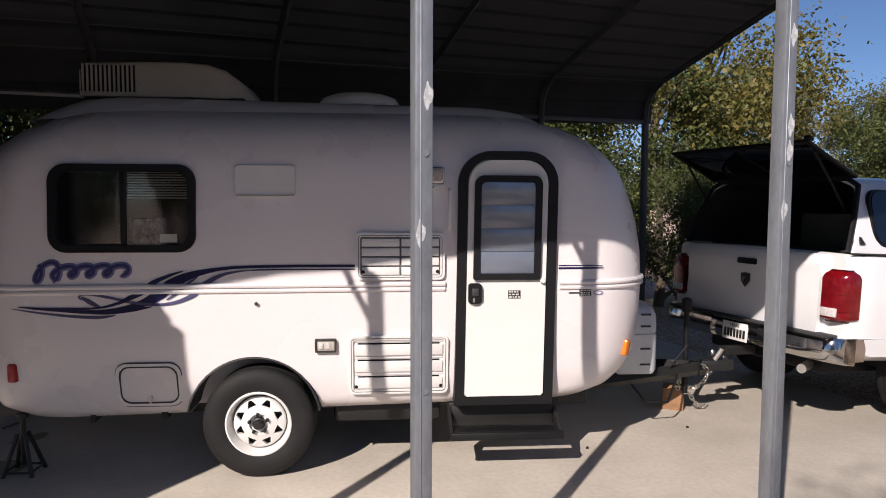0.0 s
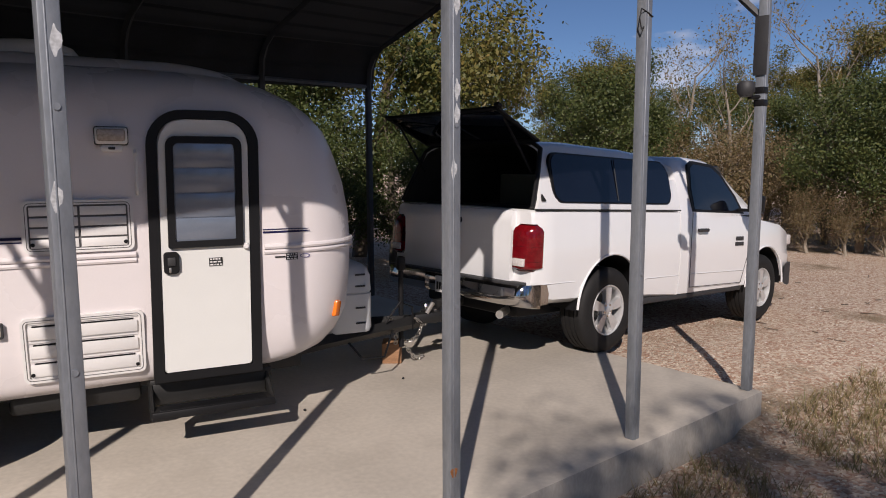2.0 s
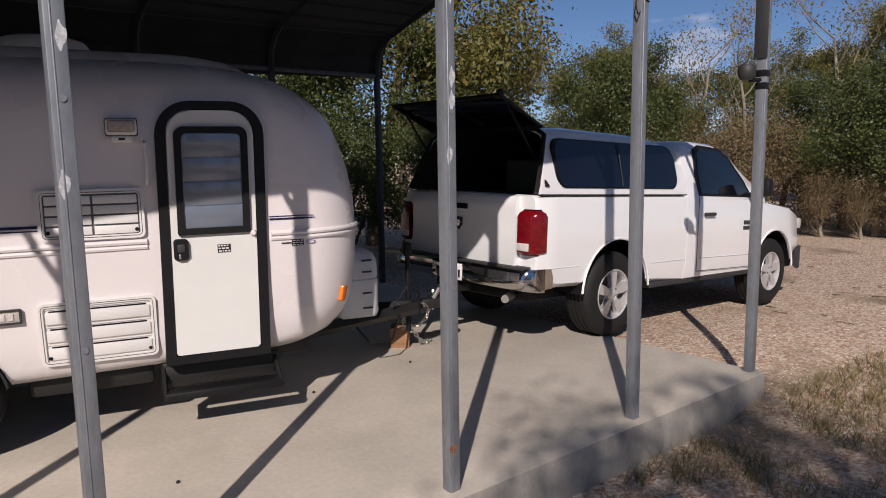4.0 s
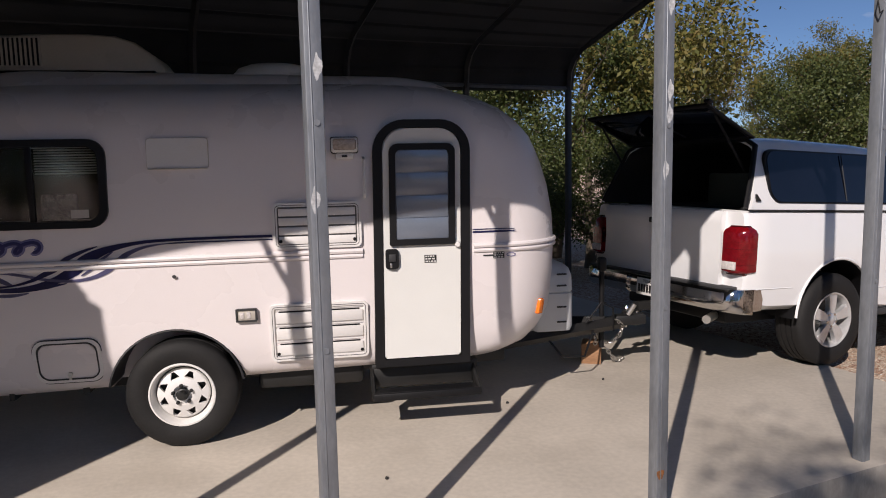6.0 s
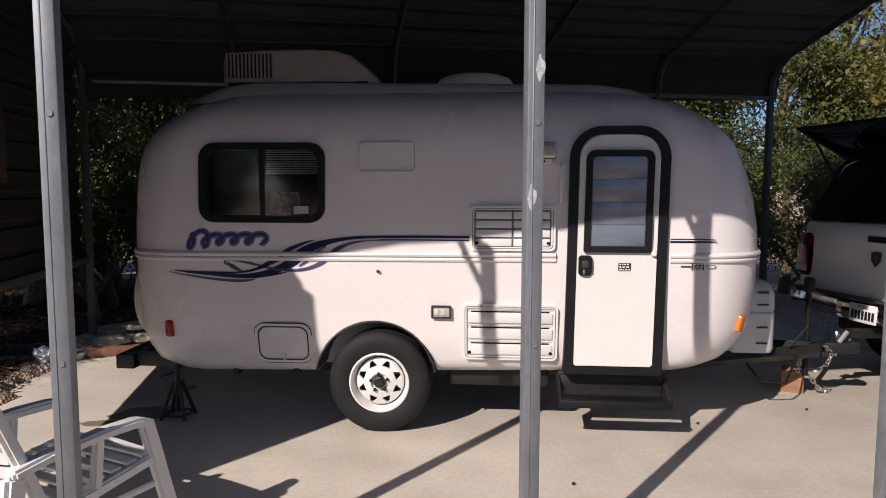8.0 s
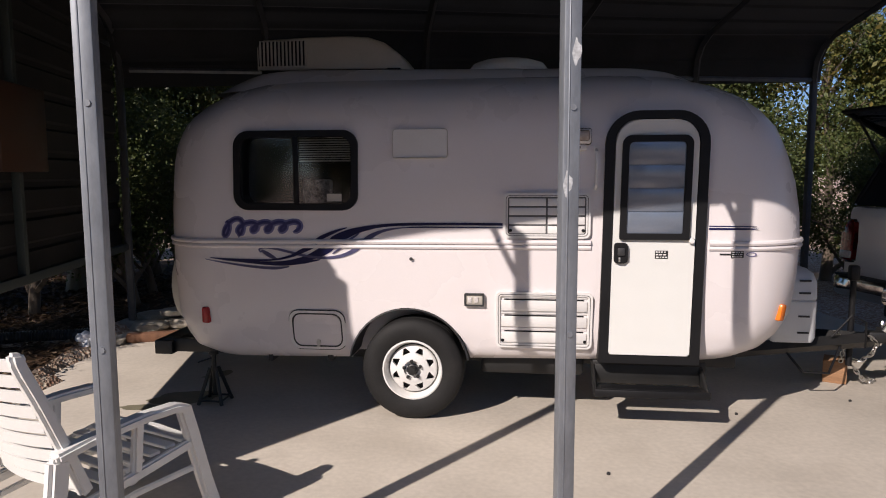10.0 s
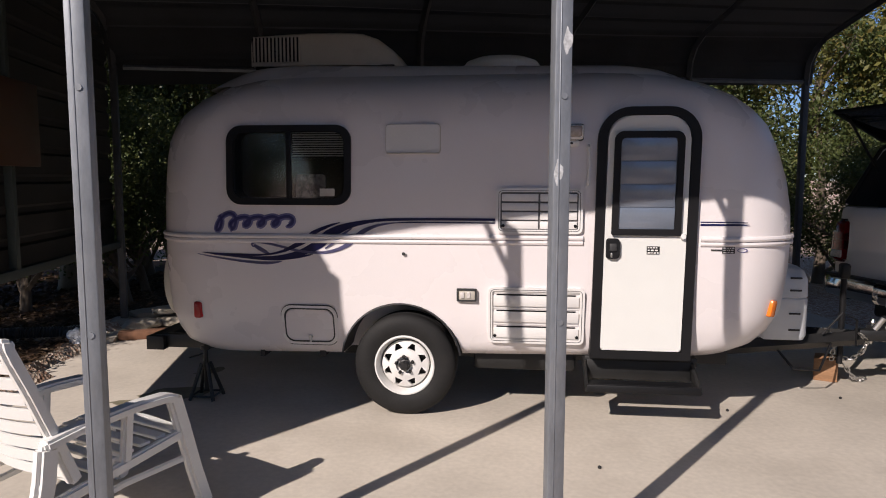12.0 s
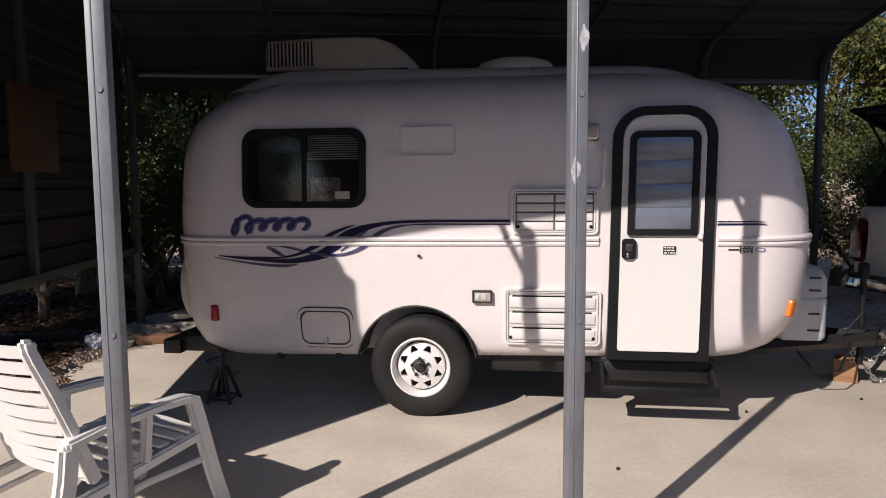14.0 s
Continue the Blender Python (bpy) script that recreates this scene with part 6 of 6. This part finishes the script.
for row in (("oak_a", 24.0, 14.0, 1.12), ("oak_a", 19, 14.5, 1.1), ("oak_b", 28.5, 15.0, 0.62), ("cedar", 22, 12.8, 0.8), ("cedar_b", 15, 12.6, 0.9),
            ("oak_a", 9, 13.5, 1.0), ("oak_b", 3, 13.2, 1.0), ("cedar_b", -3, 12.5, 1.0), ("oak_b", -10, 12.5, 1.0), ("bare", -15, 11.5, 0.9), ("oak_a", -20, 12.5, 0.95), ("bare", -26, 11.0, 0.9), ("cedar_b", -31, 11.5, 1.0), ("oak_b", -37, 10.5, 0.95), ("oak_a", -44, 10.0, 0.95), ("cedar_b", -33, 8.8, 0.6), ("cedar_b", -22, 9.6, 0.6), ("cedar_b", -40, 8.8, 0.6),
            ("cedar", 39.5, 21.0, 0.95), ("cedar_b", 37.0, 22.0, 0.95), ("oak_a", 34.5, 21.0, 0.66), ("bare", 42.5, 23.0, 0.82), ("oak_b", 44.0, 23.0, 0.72), ("oak_a", 46.5, 25.0, 0.66), ("bare", 48.7, 21.0, 0.70), ("oak_a", 50.8, 24.0, 0.62), ("oak_a", 32.0, 25.0, 0.80), ("oak_a", 37.0, 27.0, 0.72), ("cedar_b", 41.5, 21.5, 0.8), ("cedar", 44.5, 26.0, 0.9), ("cedar_b", 47.8, 24.0, 0.95), ("oak_a", 42.0, 28.0, 0.72),
            ("bare", 57.0, 24.0, 0.92), ("cedar", 55.0, 19.0, 0.75), ("cedar_b", 57.2, 17.5, 0.85), ("cedar_b", 60.0, 17.5, 0.90), ("oak_a", 59.0, 24.0, 0.82), ("cedar", 63.5, 19.0, 0.95), ("oak_a", 53.5, 25.0, 0.72), ("oak_b", 66, 22.0, 0.9), ("cedar_b", 70, 21.0, 0.9), ("cedar_b", 54.0, 21.0, 0.85), ("cedar_b", 62.0, 21.0, 1.0), ("oak_a", 56.0, 27.0, 0.85),
            ("brush", 47.5, 18.0, 0.9), ("brush", 45.0, 18.5, 0.8), ("brush", 49.5, 18.5, 0.9), ("brush", 52.0, 19.0, 0.8), ("brush", 42.0, 19.5, 0.75), ("cedar_b", 27, 11.5, 0.5), ("cedar_b", 24, 11.2, 0.55), ("cedar_b", 18, 11.0, 0.55), ("cedar_b", 12, 11.0, 0.55), ("cedar_b", 5, 11.0, 0.55), ("cedar_b", 27.5, 13.0, 0.7), ("brush", 54, 17.0, 0.5), ("brush", 56.5, 16.8, 0.45), ("brush", 59, 17.0, 0.5), ("brush", 62, 17.2, 0.45), ("brush", 65, 17.0, 0.5), ("cedar_b", 37.2, 19.5, 1.0), ("cedar_b", 40.5, 20.0, 0.85), ("cedar_b", -29, 13.0, 1.1), ("cedar_b", -33, 13.5, 1.15), ("cedar_b", -36.5, 13.0, 1.1), ("cedar_b", -26, 13.5, 1.0), ("cedar_b", -31.5, 9.8, 0.55), ("cedar_b", -35, 9.8, 0.55)):
    plant(*row)
# unseen trees added behind the viewer, which dapple the slab and show in the glass
# some stand beyond the closed end, added to shade the planting bed
for row in (("oak_a", -5.13, -16.03, 1.22, 194), ("oak_a", -3.78, -15.28, 1.15, 314), ("oak_a", -1.23, -14.73, 1.15, 124), ("bare", -6.9, -13.5, 1.0), ("oak_b", -10.5, -14.5, 0.7), ("oak_a", 3.5, -17.0, 0.85), ("oak_a", -1.0, -18.0, 0.8), ("oak_a", -5.5, -17.5, 0.8), ("oak_a", 8.0, -16.0, 0.9), ("cedar", 12.0, -14.0, 1.2), ("cedar_b", 6.0, -14.5, 0.9), ("cedar_b", 1.0, -15.5, 0.9), ("cedar_b", -3.5, -16.0, 0.9), ("oak_a", -16.0, -16.0, 0.9), ("cedar_b", -8.0, -17.0, 0.95), ("oak_a", 15.0, -11.0, 0.9), ("oak_a", -9.8, -1.4, 0.62), ("cedar_b", -5.3, -0.4, 0.45), ("cedar_b", -5.0, 0.6, 0.45), ("cedar_b", -5.9, -1.2, 0.5), ("cedar_b", -5.7, 0.2, 0.75), ("cedar_b", -5.4, 4.6, 0.75), ("cedar_b", -7.6, -0.4, 0.95), ("oak_a", -8.6, 1.8, 0.75), ("cedar_b", -6.4, 2.9, 0.7)):
    plant_at(*row)
for k, t in KINDS.items():
    if k not in used:
        for o in list(t.children_recursive) + [t]:
            bpy.data.objects.remove(o)

# dark soil of the planting bed behind the slab
M_SOIL = mat("dark leafy soil", (0.045, 0.030, 0.020), 0.95, var=0.45, scale=3, fine=30, bump=0.6, dirt=(0.09, 0.062, 0.042), dirt_amt=0.6, spec=0.2, dist=0.02)
bv_, bf_ = [], []
nu, nw = 60, 44
for j in range(nw + 1):
    for i in range(nu + 1):
        u, w = -5.0 + (LONG + 3.6) * i / nu, 0.9 + 10.0 * j / nw
        inside = u > -0.16 and w < WIDE + 0.09
        p = ORG + U * u + N * w
        edge = min(1.0, 0.4 + 0.5 * noise.noise(Vector((p.x * 1.3, p.y * 1.3, 2))))
        bv_.append((p.x, p.y, -0.55 if inside else ground_z(p.x, p.y) + (0.03 if 0 < i < nu and 0 < j < nw else -0.05) * max(0.5, edge)))
for j in range(nw):
    for i in range(nu):
        bf_.append((j * (nu + 1) + i, j * (nu + 1) + i + 1, (j + 1) * (nu + 1) + i + 1, (j + 1) * (nu + 1) + i))
tagged(new("planting_bed", from_faces("planting_bed", bv_, bf_, M_SOIL, True)), "dark leafy soil bed behind the concrete slab", "soil", kind="structure")

# dry grass tufts, dead leaves and loose gravel
rg = np.random.default_rng(3)
gv_, gf_ = [], []
for _ in range(2600):
    u, w = rg.uniform(2.2, LONG + 3.0), -0.16 - abs(rg.normal(0, 0.8))
    p = ORG + U * u + N * w
    if noise.noise(Vector((p.x * 1.1, p.y * 1.1, 7))) < -0.05:
        continue
    z = ground_z(p.x, p.y)
    for b in range(5):
        a, h = rg.uniform(0, 6.28), rg.uniform(0.03, 0.13)
        bx, by = p.x + rg.normal(0, 0.03), p.y + rg.normal(0, 0.03)
        i = len(gv_)
        tx, ty = math.cos(a) * h * 0.8, math.sin(a) * h * 0.8
        wx, wy = -math.sin(a) * 0.004, math.cos(a) * 0.004
        gv_ += [(bx - wx, by - wy, z), (bx + wx, by + wy, z), (bx + tx, by + ty, z + h)]
        gf_.append((i, i + 1, i + 2))
tagged(new("dry_grass", from_faces("dry_grass", gv_, gf_, M_STRAW)), "dry straw-coloured grass tufts along the slab", "grass", kind="stuff")
gv_, gf_ = [], []
for k in range(17000):
    if k < 12000:
        u, w = rg.uniform(-3.2, -0.14), rg.uniform(0.5, 9.0)
    else:
        u, w = rg.uniform(-3.0, LONG), WIDE + 0.1 + abs(rg.normal(0, 2.2))
    p = ORG + U * u + N * w
    z = ground_z(p.x, p.y) + 0.036
    a, s = rg.uniform(0, 6.28), rg.uniform(0.02, 0.05)
    e = rg.normal(0, 0.35, 2) * s
    i = len(gv_)
    ca_, sa_ = math.cos(a) * s, math.sin(a) * s
    gv_ += [(p.x - ca_, p.y - sa_, z), (p.x - sa_ * 0.5, p.y + ca_ * 0.5, z + abs(e[0])), (p.x + ca_, p.y + sa_, z + abs(e[1])), (p.x + sa_ * 0.5, p.y - ca_ * 0.5, z)]
    gf_.append((i, i + 1, i + 2, i + 3))
tagged(new("leaf_litter", from_faces("leaf_litter", gv_, gf_, M_LITTER)), "brown dead leaves covering the bed behind the slab", "leaf litter", kind="stuff")
sv_, sf_ = [], []
for k in range(9000):
    u, w = LONG + 0.08 + abs(rg.normal(0, 2.0)), rg.uniform(-2.5, 5.0)
    if k % 3 == 0:
        u, w = rg.uniform(2.5, LONG), -0.15 - abs(rg.normal(0, 0.6))
    p = ORG + U * u + N * w
    z = ground_z(p.x, p.y)
    r = rg.uniform(0.004, 0.013)
    i = len(sv_)
    j = rg.uniform(0.7, 1.3, 6) * r
    sv_ += [(p.x + j[0], p.y, z), (p.x, p.y + j[1], z), (p.x - j[2], p.y, z), (p.x, p.y - j[3], z), (p.x, p.y, z + j[4])]
    sf_ += [(i, i + 1, i + 4), (i + 1, i + 2, i + 4), (i + 2, i + 3, i + 4), (i + 3, i, i + 4)]
tagged(new("loose_gravel", from_faces("loose_gravel", sv_, sf_, leaf_mat("gravel stones", (0.30, 0.18, 0.12), (0.45, 0.33, 0.24), (0.62, 0.55, 0.46)))), "loose pinkish gravel stones beside the slab", "gravel", kind="stuff")
# a few twigs on the drive
random.seed(8)
bm = bmesh.new()
for _ in range(60):
    x, y = random.uniform(7.5, 13), random.uniform(-3, 3.5)
    a = random.uniform(0, 6.28)
    l = random.uniform(0.05, 0.2)
    z = ground_z(x, y) + 0.008
    add_tube(bm, [(x, y, z), (x + l * math.cos(a), y + l * math.sin(a), z + 0.02)], 0.006, 4)
tagged(part("twigs", bm, M_BARK), "small dark twigs scattered on the gravel drive", "twigs", kind="stuff")
